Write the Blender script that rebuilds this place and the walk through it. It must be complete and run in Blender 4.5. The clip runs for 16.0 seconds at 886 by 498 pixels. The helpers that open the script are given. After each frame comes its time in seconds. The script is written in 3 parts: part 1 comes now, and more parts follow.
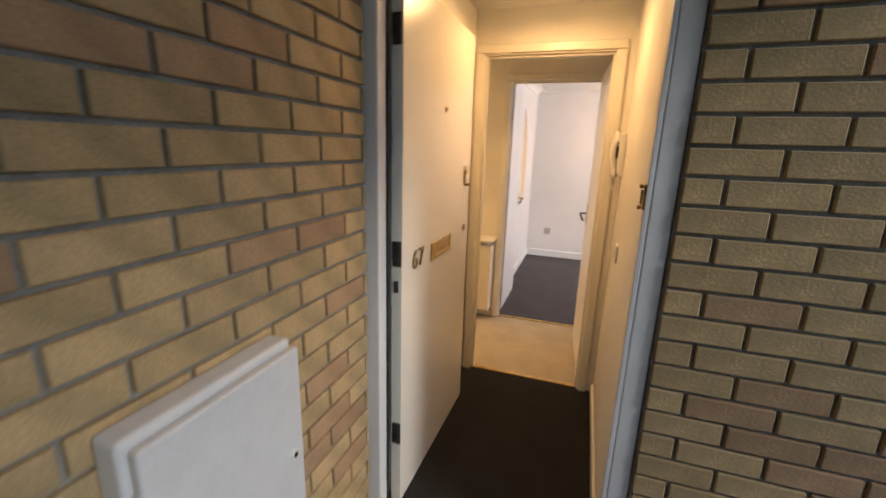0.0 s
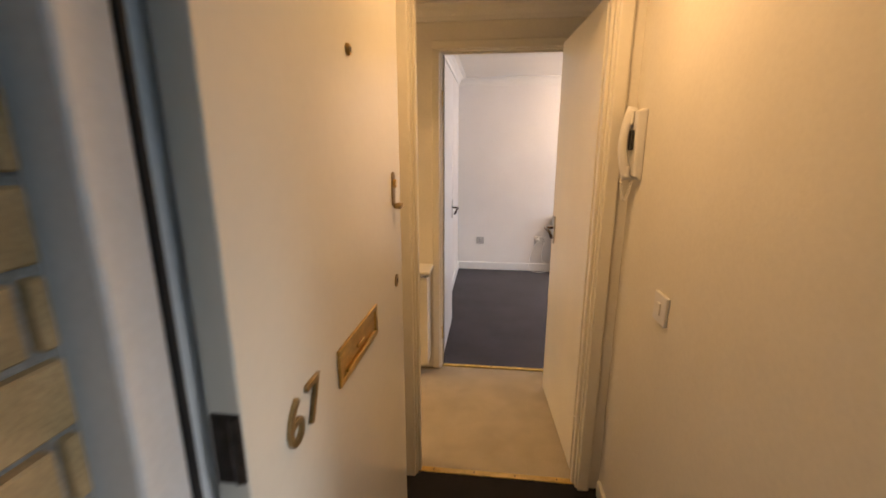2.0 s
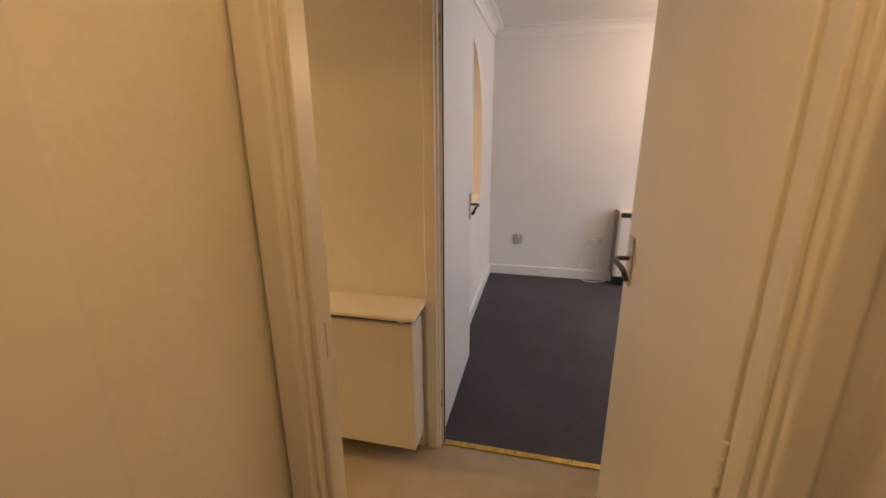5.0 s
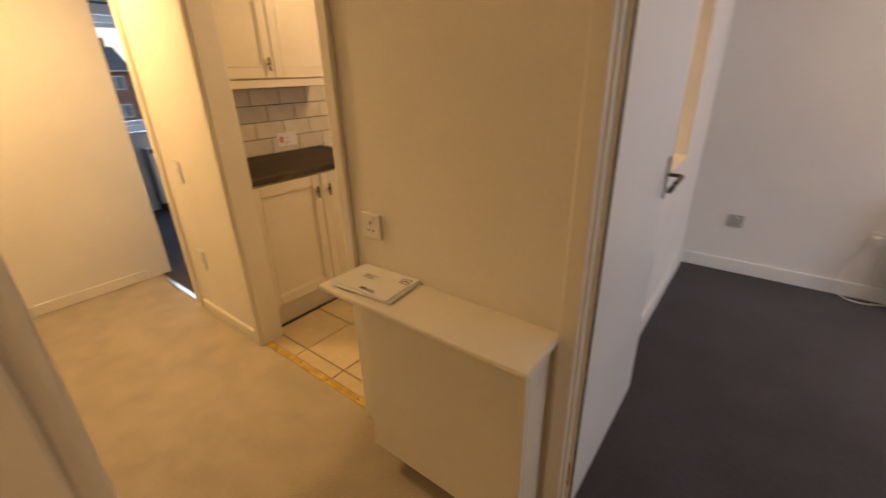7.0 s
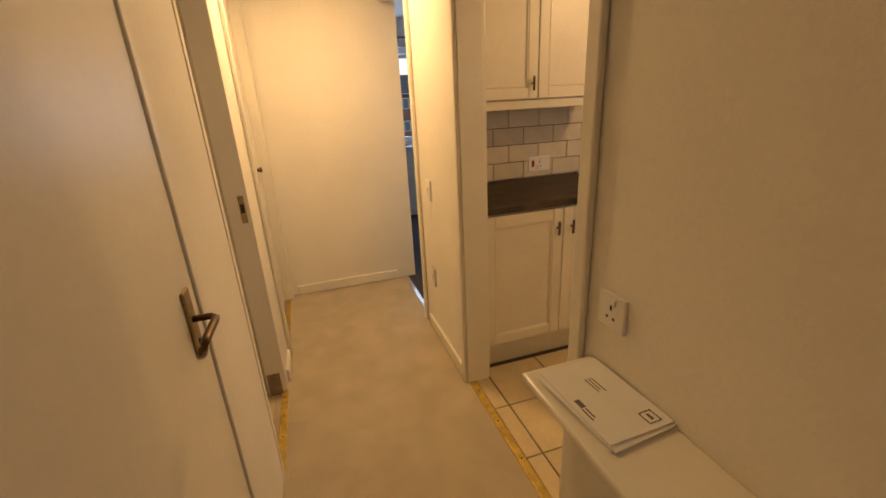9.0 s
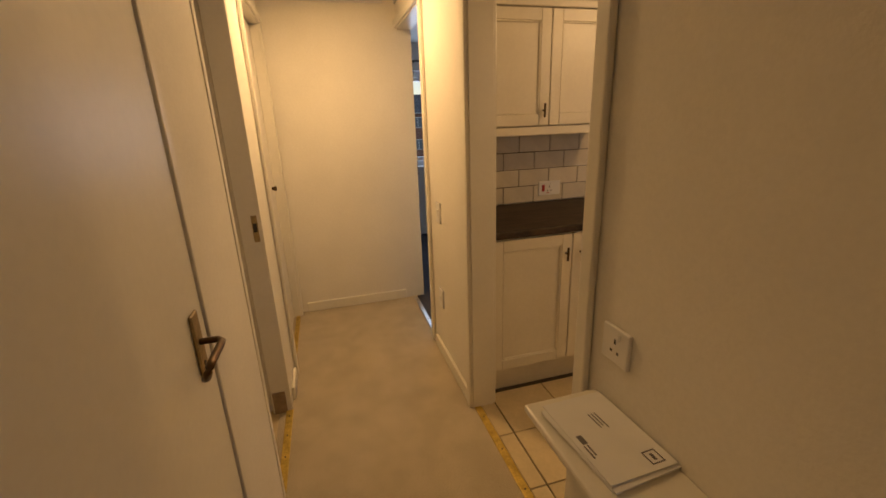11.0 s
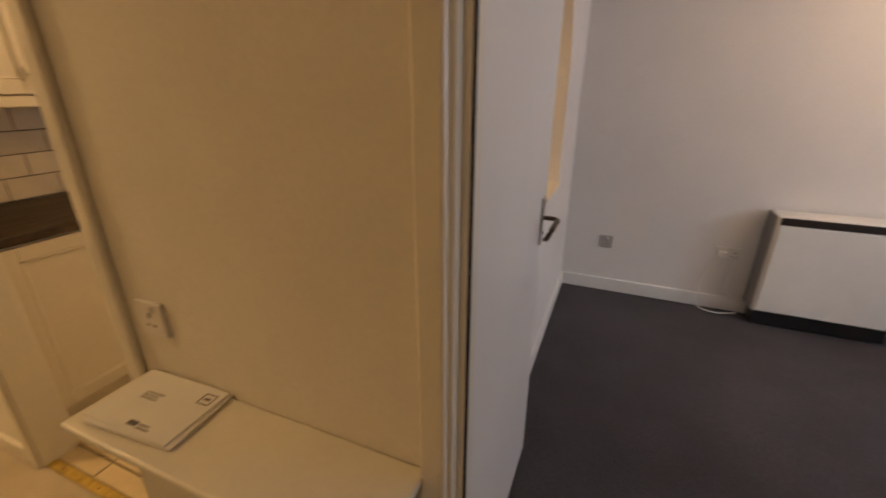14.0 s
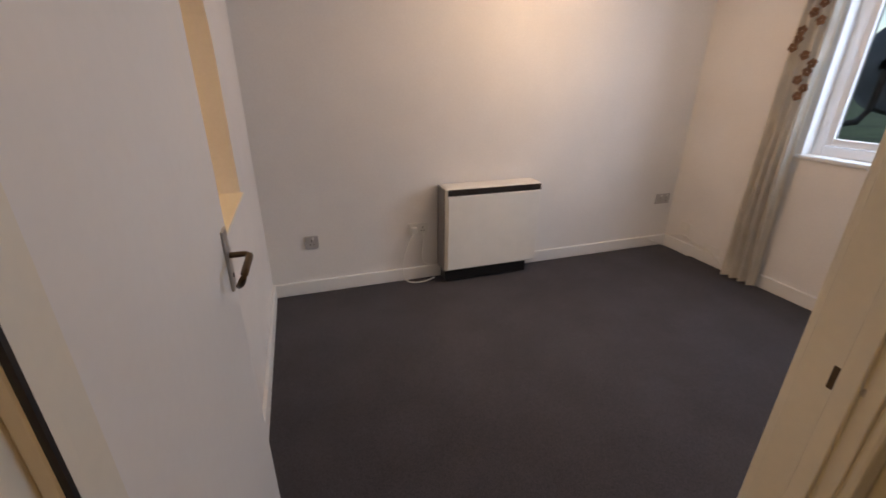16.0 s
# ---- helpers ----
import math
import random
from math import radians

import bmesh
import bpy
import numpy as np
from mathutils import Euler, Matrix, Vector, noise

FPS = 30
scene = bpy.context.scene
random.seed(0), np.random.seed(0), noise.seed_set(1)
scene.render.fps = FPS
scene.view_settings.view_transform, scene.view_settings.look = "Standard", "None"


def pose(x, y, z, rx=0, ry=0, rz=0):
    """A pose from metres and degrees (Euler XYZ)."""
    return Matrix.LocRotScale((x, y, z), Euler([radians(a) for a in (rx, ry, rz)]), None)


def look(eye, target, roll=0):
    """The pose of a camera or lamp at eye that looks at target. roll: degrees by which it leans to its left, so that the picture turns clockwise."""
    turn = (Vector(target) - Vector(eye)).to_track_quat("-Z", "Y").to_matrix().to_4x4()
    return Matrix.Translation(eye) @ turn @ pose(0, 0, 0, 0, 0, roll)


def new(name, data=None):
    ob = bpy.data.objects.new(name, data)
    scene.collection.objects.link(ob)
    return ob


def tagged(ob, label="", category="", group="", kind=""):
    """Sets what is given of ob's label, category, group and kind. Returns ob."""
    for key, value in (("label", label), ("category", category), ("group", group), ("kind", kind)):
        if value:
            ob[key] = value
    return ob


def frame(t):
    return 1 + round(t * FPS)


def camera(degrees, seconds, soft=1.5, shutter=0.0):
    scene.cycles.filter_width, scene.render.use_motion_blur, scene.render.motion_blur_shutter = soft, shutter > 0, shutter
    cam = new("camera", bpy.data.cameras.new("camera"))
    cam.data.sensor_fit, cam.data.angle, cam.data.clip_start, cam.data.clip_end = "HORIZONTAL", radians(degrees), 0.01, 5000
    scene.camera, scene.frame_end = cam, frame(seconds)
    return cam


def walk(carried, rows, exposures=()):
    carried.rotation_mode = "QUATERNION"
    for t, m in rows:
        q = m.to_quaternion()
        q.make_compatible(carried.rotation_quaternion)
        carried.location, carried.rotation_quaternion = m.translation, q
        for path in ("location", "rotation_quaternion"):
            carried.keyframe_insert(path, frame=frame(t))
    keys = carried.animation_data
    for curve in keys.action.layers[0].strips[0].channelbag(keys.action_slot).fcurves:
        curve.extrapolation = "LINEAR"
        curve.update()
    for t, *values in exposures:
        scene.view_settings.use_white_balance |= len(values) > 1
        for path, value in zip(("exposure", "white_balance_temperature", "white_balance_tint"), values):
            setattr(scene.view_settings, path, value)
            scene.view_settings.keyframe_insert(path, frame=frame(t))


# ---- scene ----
cam = camera(93.8, 16.0, 1.6, .5)


# seconds, eye, target, roll
PATH = [
    (0, (2.222, 0.668, 1.483), (1.608, 2.51, 1.004), 1.8),
    (0.5, (2.059, 0.843, 1.496), (1.682, 2.751, 1.031), -1.9),
    (1, (1.989, 1.073, 1.459), (1.68, 2.983, 0.953), -1.1),
    (1.5, (1.972, 1.365, 1.448), (1.652, 3.273, 0.941), 0.2),
    (2, (1.907, 1.607, 1.451), (1.683, 3.539, 0.986), -0.0),
    (2.5, (1.914, 1.851, 1.429), (1.687, 3.783, 0.963), -1.4),
    (3, (2.016, 2.108, 1.434), (1.665, 4.019, 0.96), -0.6),
    (3.2, (2.033, 2.172, 1.428), (1.671, 4.081, 0.953), -0.7),
    (5.3, (1.979, 2.753, 1.409), (1.489, 4.593, 0.796), -0.1),
    (5.5, (2.037, 2.841, 1.401), (1.439, 4.63, 0.737), -1.8),
    (6, (1.992, 3.005, 1.382), (1.349, 4.765, 0.683), -1.9),
    (6.5, (1.925, 3.162, 1.364), (1.119, 4.816, 0.58), -2.4),
    (7, (1.861, 3.292, 1.351), (0.722, 4.738, 0.569), -1.6),
    (7.5, (1.759, 3.386, 1.328), (0.396, 4.624, 0.547), -1.7),
    (8, (1.65, 3.443, 1.342), (0.149, 4.501, 0.55), -2.3),
    (8.5, (1.576, 3.511, 1.356), (-0.135, 4.265, 0.646), -2.5),
    (9, (1.56, 3.562, 1.36), (-0.241, 4.114, 0.687), -3.0),
    (11.5, (1.571, 3.587, 1.391), (-0.272, 4.117, 0.822), -1.5),
    (12, (1.598, 3.601, 1.391), (-0.139, 4.395, 0.798), -1.1),
    (12.5, (1.655, 3.591, 1.396), (0.156, 4.744, 0.747), -1.6),
    (13, (1.712, 3.629, 1.388), (0.44, 5.023, 0.726), -1.9),
    (13.5, (1.763, 3.649, 1.389), (0.734, 5.22, 0.701), -0.8),
    (14, (1.791, 3.672, 1.377), (1.069, 5.387, 0.646), -0.0),
    (14.5, (1.833, 3.786, 1.365), (1.381, 5.596, 0.644), 0.4),
    (15, (1.879, 3.851, 1.356), (1.753, 5.706, 0.618), 1.8),
    (15.5, (1.848, 3.912, 1.366), (2.171, 5.732, 0.6), 0.1),
    (16, (1.785, 3.932, 1.384), (2.382, 5.68, 0.618), 0.5),
]
EXPOSURES = [(0, 1.45), (1, 1.4), (1.5, 1.3), (2.2, .98), (3, .6), (5.5, .58), (7, .42), (9, .08), (11.5, -.36), (12.5, -.18), (14, .02), (15, .12), (16, .15)]
walk(cam, [(t, look(eye, target, roll)) for t, eye, target, roll in PATH],
     EXPOSURES)


SKY, LOBBY_W, HALL_W, KITCHEN_W, LIVING_W, WINDOW_W = .15, 2.9, 18, 18, 14, 21


# ---- world and lights ----
world = bpy.data.worlds.new("world")
scene.world = world
world.use_nodes = True
wn = world.node_tree
sky = wn.nodes.new("ShaderNodeTexSky")
sky.sky_type, sky.sun_disc, sky.sun_elevation, sky.sun_rotation = "NISHITA", False, radians(34), radians(250)
sky.dust_density, sky.ozone_density = .8, 1.0
wn.links.new(sky.outputs[0], wn.nodes["Background"].inputs[0])
wn.nodes["Background"].inputs[1].default_value = SKY
sun = new("sun", bpy.data.lights.new("sun", "SUN"))
sun.data.energy, sun.data.angle, sun.data.color = 0.6, radians(14), (1, .95, .88)
sun.rotation_euler = (radians(62), 0, radians(70))


def lamp_light(name, loc, watts, color, radius):
    ob = new(name, bpy.data.lights.new(name, "POINT"))
    ob.data.energy, ob.data.color, ob.data.shadow_soft_size = watts, color, radius
    ob.location = loc
    return ob


def disc_light(name, loc, watts, color, size):
    """The downward glow of a flush ceiling lamp."""
    ob = new(name, bpy.data.lights.new(name, "AREA"))
    ob.data.shape, ob.data.size, ob.data.energy, ob.data.color = "DISK", size, watts, color
    ob.location = loc
    return ob


WARM = (1, .60, .26)
disc_light("lobby_light", (2.0, 2.75, 2.172), LOBBY_W, (1, .54, .21), .16)
disc_light("hall_light", (-.7, 3.70, 2.172), HALL_W, WARM, .16)
lamp_light("kitchen_bulb", (.45, 5.40, 1.93), KITCHEN_W, WARM, .05)
lamp_light("living_bulb", (3.30, 5.85, 1.86), LIVING_W, (1, .62, .34), .08)


def window_light(loc, rz, w, h, watts):
    ob = new("window_daylight", bpy.data.lights.new("window_daylight", "AREA"))
    ob.data.shape, ob.data.size, ob.data.size_y = "RECTANGLE", w, h
    ob.data.energy, ob.data.color = watts, (.62, .76, 1)
    ob.matrix_world = Matrix.Translation(loc) @ Euler((radians(90), 0, radians(rz))).to_matrix().to_4x4()


window_light((4.90, 5.10, 1.48), 90, 1.2, 1.0, WINDOW_W)
window_light((-3.58, 5.15, 1.42), -90, 1.2, 1.0, WINDOW_W)


# ---- materials ----
def material(name, base, rough=.6, metal=0.0, vary=.08, scale=6.0, fine=0.0, fine_scale=300.0, bump=0.0, bump_scale=250.0, per_object=0.0, coat=0.0, base2=None, stretch=None):
    m = bpy.data.materials.new(name)
    m.use_nodes = True
    n, l = m.node_tree.nodes, m.node_tree.links
    b = n["Principled BSDF"]
    b.inputs["Roughness"].default_value, b.inputs["Metallic"].default_value = rough, metal
    b.inputs["Coat Weight"].default_value = coat
    co = n.new("ShaderNodeTexCoord")
    vec = co.outputs["Object"]
    if stretch:
        mp = n.new("ShaderNodeMapping")
        mp.inputs["Scale"].default_value = stretch
        l.new(vec, mp.inputs[0])
        vec = mp.outputs[0]

    def noise_tex(sc, det=4):
        t = n.new("ShaderNodeTexNoise")
        t.inputs["Scale"].default_value, t.inputs["Detail"].default_value = sc, det
        l.new(vec, t.inputs["Vector"])
        return t.outputs["Fac"]

    def mix(f, a, c, kind="MIX"):
        x = n.new("ShaderNodeMix")
        x.data_type, x.blend_type = "RGBA", kind
        for sock, v in ((x.inputs[0], f), (x.inputs[6], a), (x.inputs[7], c)):
            if hasattr(v, "is_linked"):
                l.new(v, sock)
            else:
                sock.default_value = v if isinstance(v, float) else (*v, 1)
        return x.outputs[2]

    lo = tuple(c * (1 - vary) for c in base)
    hi = tuple(min(1, c * (1 + vary)) for c in (base2 or base))
    ramp = n.new("ShaderNodeMapRange")
    ramp.inputs[1].default_value, ramp.inputs[2].default_value = .35, .65
    l.new(noise_tex(scale), ramp.inputs[0])
    col = mix(ramp.outputs[0], lo, hi)
    if fine:
        r2 = n.new("ShaderNodeMapRange")
        r2.inputs[1].default_value, r2.inputs[2].default_value = .3, .7
        r2.inputs[3].default_value, r2.inputs[4].default_value = 1 - fine, 1 + fine
        l.new(noise_tex(fine_scale, 2), r2.inputs[0])
        col = mix(1.0, col, r2.outputs[0], "MULTIPLY")
    if per_object:
        info = n.new("ShaderNodeObjectInfo")
        r3 = n.new("ShaderNodeMapRange")
        r3.inputs[3].default_value, r3.inputs[4].default_value = 1 - per_object, 1 + per_object
        l.new(info.outputs["Random"], r3.inputs[0])
        col = mix(1.0, col, r3.outputs[0], "MULTIPLY")
    l.new(col, b.inputs["Base Color"])
    if bump:
        bp = n.new("ShaderNodeBump")
        bp.inputs["Strength"].default_value, bp.inputs["Distance"].default_value = bump, .004
        l.new(noise_tex(bump_scale, 3), bp.inputs["Height"])
        l.new(bp.outputs[0], b.inputs["Normal"])
    return m


def glowing(name, color, strength):
    m = bpy.data.materials.new(name)
    m.use_nodes = True
    b = m.node_tree.nodes["Principled BSDF"]
    b.inputs["Base Color"].default_value = (.8, .8, .78, 1)
    b.inputs["Emission Color"].default_value = (*color, 1)
    b.inputs["Emission Strength"].default_value = strength
    return m


BRICK = material("buff_brick", (.40, .30, .155), .9, 0, .16, 9, .12, 160, .5, 120, .13, base2=(.43, .305, .16))
BRICK_RED = material("reddish_brick", (.38, .245, .14), .9, 0, .15, 9, .12, 160, .5, 120, .12)
MORTAR = material("mortar", (.24, .235, .22), .95, 0, .15, 14, .18, 200, .5, 160)
PLASTER = material("cream_emulsion", (.78, .745, .66), .75, 0, .03, 2.5, .02, 90, .12, 140)
LIVING_PAINT = material("white_emulsion", (.77, .75, .73), .8, 0, .03, 2, .02, 90, .12, 120)
CEILING = material("ceiling_paint", (.78, .77, .74), .85, 0, .03, 2, .03, 120, .2, 90)
GLOSS = material("cream_gloss_paint", (.76, .725, .63), .32, 0, .03, 3, .015, 60, .06, 40)
DOOR_PAINT = material("white_door_paint", (.78, .755, .69), .27, 0, .025, 2, .01, 50, .05, 25)
LIVING_DOOR = material("white_satin_door_paint", (.78, .77, .755), .35, 0, .025, 2, .01, 50, .05, 25)
FRAME_WHITE = material("white_exterior_frame_paint", (.72, .73, .75), .45, 0, .05, 4, .03, 80, .1, 60)
CARPET = material("beige_carpet", (.45, .385, .275), 1, 0, .06, 6, .22, 260, .9, 330, base2=(.465, .40, .29))
CARPET_DARK = material("dark_grey_carpet", (.062, .057, .064), 1, 0, .10, 3, .35, 280, .9, 340)
MAT = material("black_door_mat", (.012, .011, .011), 1, 0, .2, 8, .5, 300, .9, 300)
VINYL = material("beige_floor_tile", (.56, .46, .28), .38, 0, .06, 7, .04, 70, .05, 60, .05)
GROUT = material("dark_grout", (.06, .05, .04), .9, 0, .1, 30)
WALL_TILE = material("cream_wall_tile", (.62, .56, .45), .2, 0, .05, 6, .02, 60, .03, 30, .05)
CABINET = material("cream_cabinet_paint", (.74, .69, .57), .38, 0, .03, 4, .02, 60, .05, 50)
WORKTOP = material("dark_streaked_worktop", (.022, .014, .009), .68, 0, .4, 9, .5, 40, .05, 60, base2=(.05, .032, .02), stretch=(14, .6, 1))
BRASS = material("brass", (.62, .42, .14), .28, 1, .12, 30, .08, 120)
BRASS_DULL = material("worn_brass", (.55, .40, .10), .42, .7, .2, 25, .15, 140)
AGED_BRASS = material("tarnished_brass", (.36, .27, .14), .45, .85, .2, 30, .15, 140)
CHROME = material("brushed_aluminium", (.55, .53, .50), .35, 1, .08, 40)
BRONZE = material("dark_bronze_metal", (.10, .065, .035), .38, .9, .15, 40)
STEEL_DARK = material("dark_steel", (.09, .08, .075), .45, .9, .2, 40)
PLASTIC = material("white_plastic", (.76, .745, .71), .35, 0, .02, 10)
HEATER_END = material("dark_grey_heater_end", (.20, .19, .19), .5, 0, .05, 12)
SOCKET_GREY = material("aged_grey_plastic", (.42, .40, .39), .45, 0, .04, 12)
PLASTIC_GREY = material("grey_moulded_plastic", (.62, .63, .645), .42, 0, .03, 12, .03, 120, .08, 200)
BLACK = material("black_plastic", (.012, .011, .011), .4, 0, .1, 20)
DARK_GRILLE = material("dark_brown_grille", (.025, .017, .012), .5, 0, .1, 20)
RED = material("red_switch", (.45, .03, .02), .4, 0, .05, 20)
PAPER = material("white_paper", (.78, .77, .75), .8, 0, .02, 12)
INK = material("grey_print", (.16, .15, .16), .8, 0, .05, 40)
UPVC = material("white_window_plastic", (.76, .78, .80), .35, 0, .02, 8)
CURTAIN = material("cream_curtain_cloth", (.80, .76, .69), .9, 0, .05, 8, .06, 200, .3, 260)
FLOWER = material("brown_flower_print", (.16, .085, .045), .9, 0, .25, 30)
CURTAIN_RED = material("dark_red_curtain_cloth", (.10, .022, .02), .95, 0, .15, 8, .1, 200)
HOUSE_BRICK = material("red_house_brick", (.30, .16, .12), .9, 0, .15, 1.2, .1, 12)
HOUSE_RENDER = material("pale_render", (.60, .57, .52), .9, 0, .08, .8, .05, 10)
ROOF = material("grey_roof_tile", (.14, .14, .15), .85, 0, .15, 1.5, .2, 9)
DISH = material("grey_dish_metal", (.20, .22, .25), .5, .2, .08, 8)
GRASS = material("grass", (.07, .10, .035), 1, 0, .3, .3, .3, 4)
CONCRETE = material("landing_concrete", (.13, .125, .117), .9, 0, .12, 3, .12, 120, .3, 100)
WOOD_RAW = material("unpainted_timber", (.30, .22, .14), .7, 0, .2, 20)
SHADE = glowing("lamp_diffuser", (1, .75, .42), 3.0)
GLASS = bpy.data.materials.new("window_glass")
GLASS.use_nodes = True
_g = GLASS.node_tree.nodes["Principled BSDF"]
_g.inputs["Transmission Weight"].default_value, _g.inputs["Roughness"].default_value, _g.inputs["IOR"].default_value = 1, 0, 1.1


# ---- building helpers ----
def bx(bm, x0, x1, y0, y1, z0, z1, bevel=0.0, seg=1):
    r = bmesh.ops.create_cube(bm, size=1, matrix=Matrix.Translation(((x0 + x1) / 2, (y0 + y1) / 2, (z0 + z1) / 2)) @ Matrix.Diagonal((abs(x1 - x0), abs(y1 - y0), abs(z1 - z0), 1)))
    if bevel:
        edges = list({e for v in r["verts"] for e in v.link_edges})
        bmesh.ops.bevel(bm, geom=edges, offset=bevel, segments=seg, affect="EDGES", profile=.5)
    return bm


def boxes(*list_of, bevel=0.0, seg=1):
    bm = bmesh.new()
    for b in list_of:
        bx(bm, *b, bevel=bevel, seg=seg)
    return bm


def cyl(bm, a, b, r, r2=None, seg=16):
    a, b = Vector(a), Vector(b)
    d = b - a
    m = Matrix.Translation((a + b) / 2) @ d.to_track_quat("Z", "Y").to_matrix().to_4x4()
    bmesh.ops.create_cone(bm, cap_ends=True, segments=seg, radius1=r, radius2=r if r2 is None else r2, depth=d.length, matrix=m)
    return bm


def sweep(points, r, seg=8, squash=1.0):
    """A round bar along points."""
    bm = bmesh.new()
    rings = []
    pts = [Vector(p) for p in points]
    for i, p in enumerate(pts):
        d = (pts[min(i + 1, len(pts) - 1)] - pts[max(i - 1, 0)]).normalized()
        side = d.cross(Vector((0, 0, 1)) if abs(d.z) < .95 else Vector((0, 1, 0))).normalized()
        up = side.cross(d)
        rings.append([bm.verts.new(p + side * r * math.cos(2 * math.pi * k / seg) + up * r * squash * math.sin(2 * math.pi * k / seg)) for k in range(seg)])
    for a, b in zip(rings, rings[1:]):
        for k in range(seg):
            bm.faces.new((a[k], a[(k + 1) % seg], b[(k + 1) % seg], b[k]))
    bm.faces.new(rings[0][::-1])
    bm.faces.new(rings[-1])
    bmesh.ops.recalc_face_normals(bm, faces=bm.faces)
    return bm


def to_mesh(name, bm, mat, smooth=False):
    me = bpy.data.meshes.new(name)
    bmesh.ops.recalc_face_normals(bm, faces=bm.faces)
    bm.to_mesh(me)
    bm.free()
    me.materials.append(mat)
    if smooth:
        for p in me.polygons:
            p.use_smooth = True
    return me


def part(name, bm, mat, parent, label="", smooth=False):
    ob = new(name, to_mesh(name, bm, mat, smooth))
    ob.parent = parent
    if label:
        ob["label"] = label
    return ob


def thing(name, loc, rz, label, category, group="", kind=""):
    ob = new(name)
    ob.empty_display_size = .1
    ob.matrix_world = pose(*loc, 0, 0, rz)
    return tagged(ob, label, category, group, kind)


def solid(name, bm, mat, label, category, kind="structure", smooth=False):
    return tagged(new(name, to_mesh(name, bm, mat, smooth)), label, category, "", kind)


def wall_x(name, x0, x1, y0, y1, z1, openings, mat, label):
    """A wall along x, between y0 and y1, with openings (from, to, bottom, top)."""
    bm, at = bmesh.new(), x0
    for a, b, lo, hi in sorted(openings):
        bx(bm, at, a, y0, y1, 0, z1)
        if lo > 0:
            bx(bm, a, b, y0, y1, 0, lo)
        bx(bm, a, b, y0, y1, hi, z1)
        at = b
    bx(bm, at, x1, y0, y1, 0, z1)
    return solid(name, bm, mat, label, "wall")


def wall_y(name, y0, y1, x0, x1, z1, openings, mat, label):
    bm, at = bmesh.new(), y0
    for a, b, lo, hi in sorted(openings):
        bx(bm, x0, x1, at, a, 0, z1)
        if lo > 0:
            bx(bm, x0, x1, a, b, 0, lo)
        bx(bm, x0, x1, a, b, hi, z1)
        at = b
    bx(bm, x0, x1, at, y1, 0, z1)
    return solid(name, bm, mat, label, "wall")


H = 2.24   # ceiling height
DH = 2.0   # door opening height

# ---- structure ----
solid("ground", boxes((-300, 300, -300, 300, -3.2, -3.0)), GRASS, "green grass ground below the flat", "ground")
solid("floor_lobby", boxes((1.4, 2.6, 1.97, 3.225, -.12, .004)), MAT, "black coir entrance matting in the lobby", "floor")
solid("floor_hall", boxes((-1.7, 2.70, 3.225, 4.21, -.12, 0)), CARPET, "worn beige carpet on the hall floor", "floor")
solid("floor_living", boxes((1.42, 4.95, 4.21, 6.72, -.12, .002)), CARPET_DARK, "dark grey carpet on the living room floor", "floor")
solid("floor_bedroom", boxes((-3.6, -.84, 4.21, 7.1, -.12, .002), (-3.6, -1.702, 4.06, 4.2099, -.12, .002)), CARPET_DARK, "dark grey carpet on the bedroom floor", "floor")
kitchen_floor = solid("floor_kitchen", boxes((-.84, 1.42, 4.21, 6.72, -.12, -.004)), GROUT, "beige square tiles on the kitchen floor", "floor")
solid("floor_landing", boxes((-1.5, 5.5, -3.2, 1.97, -.15, -.02)), CONCRETE, "grey concrete access landing outside the door", "floor")
solid("floor_closets", boxes((-1.7, 1.44, 2.2, 3.225, -.12, -.004)), VINYL, "pale vinyl behind the closed hall doors", "floor")

solid("ceiling", boxes((-3.65, 5.0, 1.94, 7.15, H, H + .15)), CEILING, "white painted ceiling over the flat", "ceiling")
solid("ceiling_landing", boxes((1.2, 3.95, -1.45, 1.94, 2.55, 2.7)), CEILING, "white soffit over the access landing", "ceiling")

wall_left = solid("wall_brick_left", boxes((1.36, 1.519, -3.2, 1.97, -.12, 2.55)), MORTAR, "buff brick wall with grey mortar beside the front door", "wall")
wall_right = solid("wall_brick_right", boxes((2.459, 5.5, 1.912, 2.06, -.12, 2.55)), MORTAR, "buff brick wall with grey mortar beside the front door", "wall")
solid("wall_over_door", boxes((1.519, 2.459, 1.949, 2.06, 2.075, 2.55)), FRAME_WHITE, "white painted panel over the front door", "wall")
solid("wall_landing_end", boxes((5.4, 5.5, -3.2, 1.94, -.12, .9)), MORTAR, "low wall at the landing's end", "wall")
solid("wall_landing_parapet", boxes((1.6, 5.4, -1.45, -1.3, -.12, 2.55)), MORTAR, "plain wall across the access landing", "wall")
wall_y("wall_lobby_left", 2.06, 3.2, 1.40, 1.54, H, [], PLASTER, "cream painted lobby wall behind the open front door")
wall_y("wall_lobby_right", 2.06, 3.2, 2.405, 2.475, H, [], PLASTER, "cream painted lobby wall")
wall_x("wall_hall_south", -1.70, 2.70, 3.2, 3.285, H, [(1.577, 2.337, 0, DH + .03), (.575, 1.41, 0, DH + .03), (-.40, .18, 0, DH + .03), (-1.53, -.72, 0, DH + .03)], PLASTER, "cream painted hall wall with doorways")
wall_y("wall_hall_end", 3.285, 4.17, -1.70, -1.575, H, [], PLASTER, "cream painted wall at the hall's end")
wall_y("wall_hall_right", 3.285, 4.17, 2.60, 2.70, H, [], PLASTER, "cream painted hall wall behind the inner door")
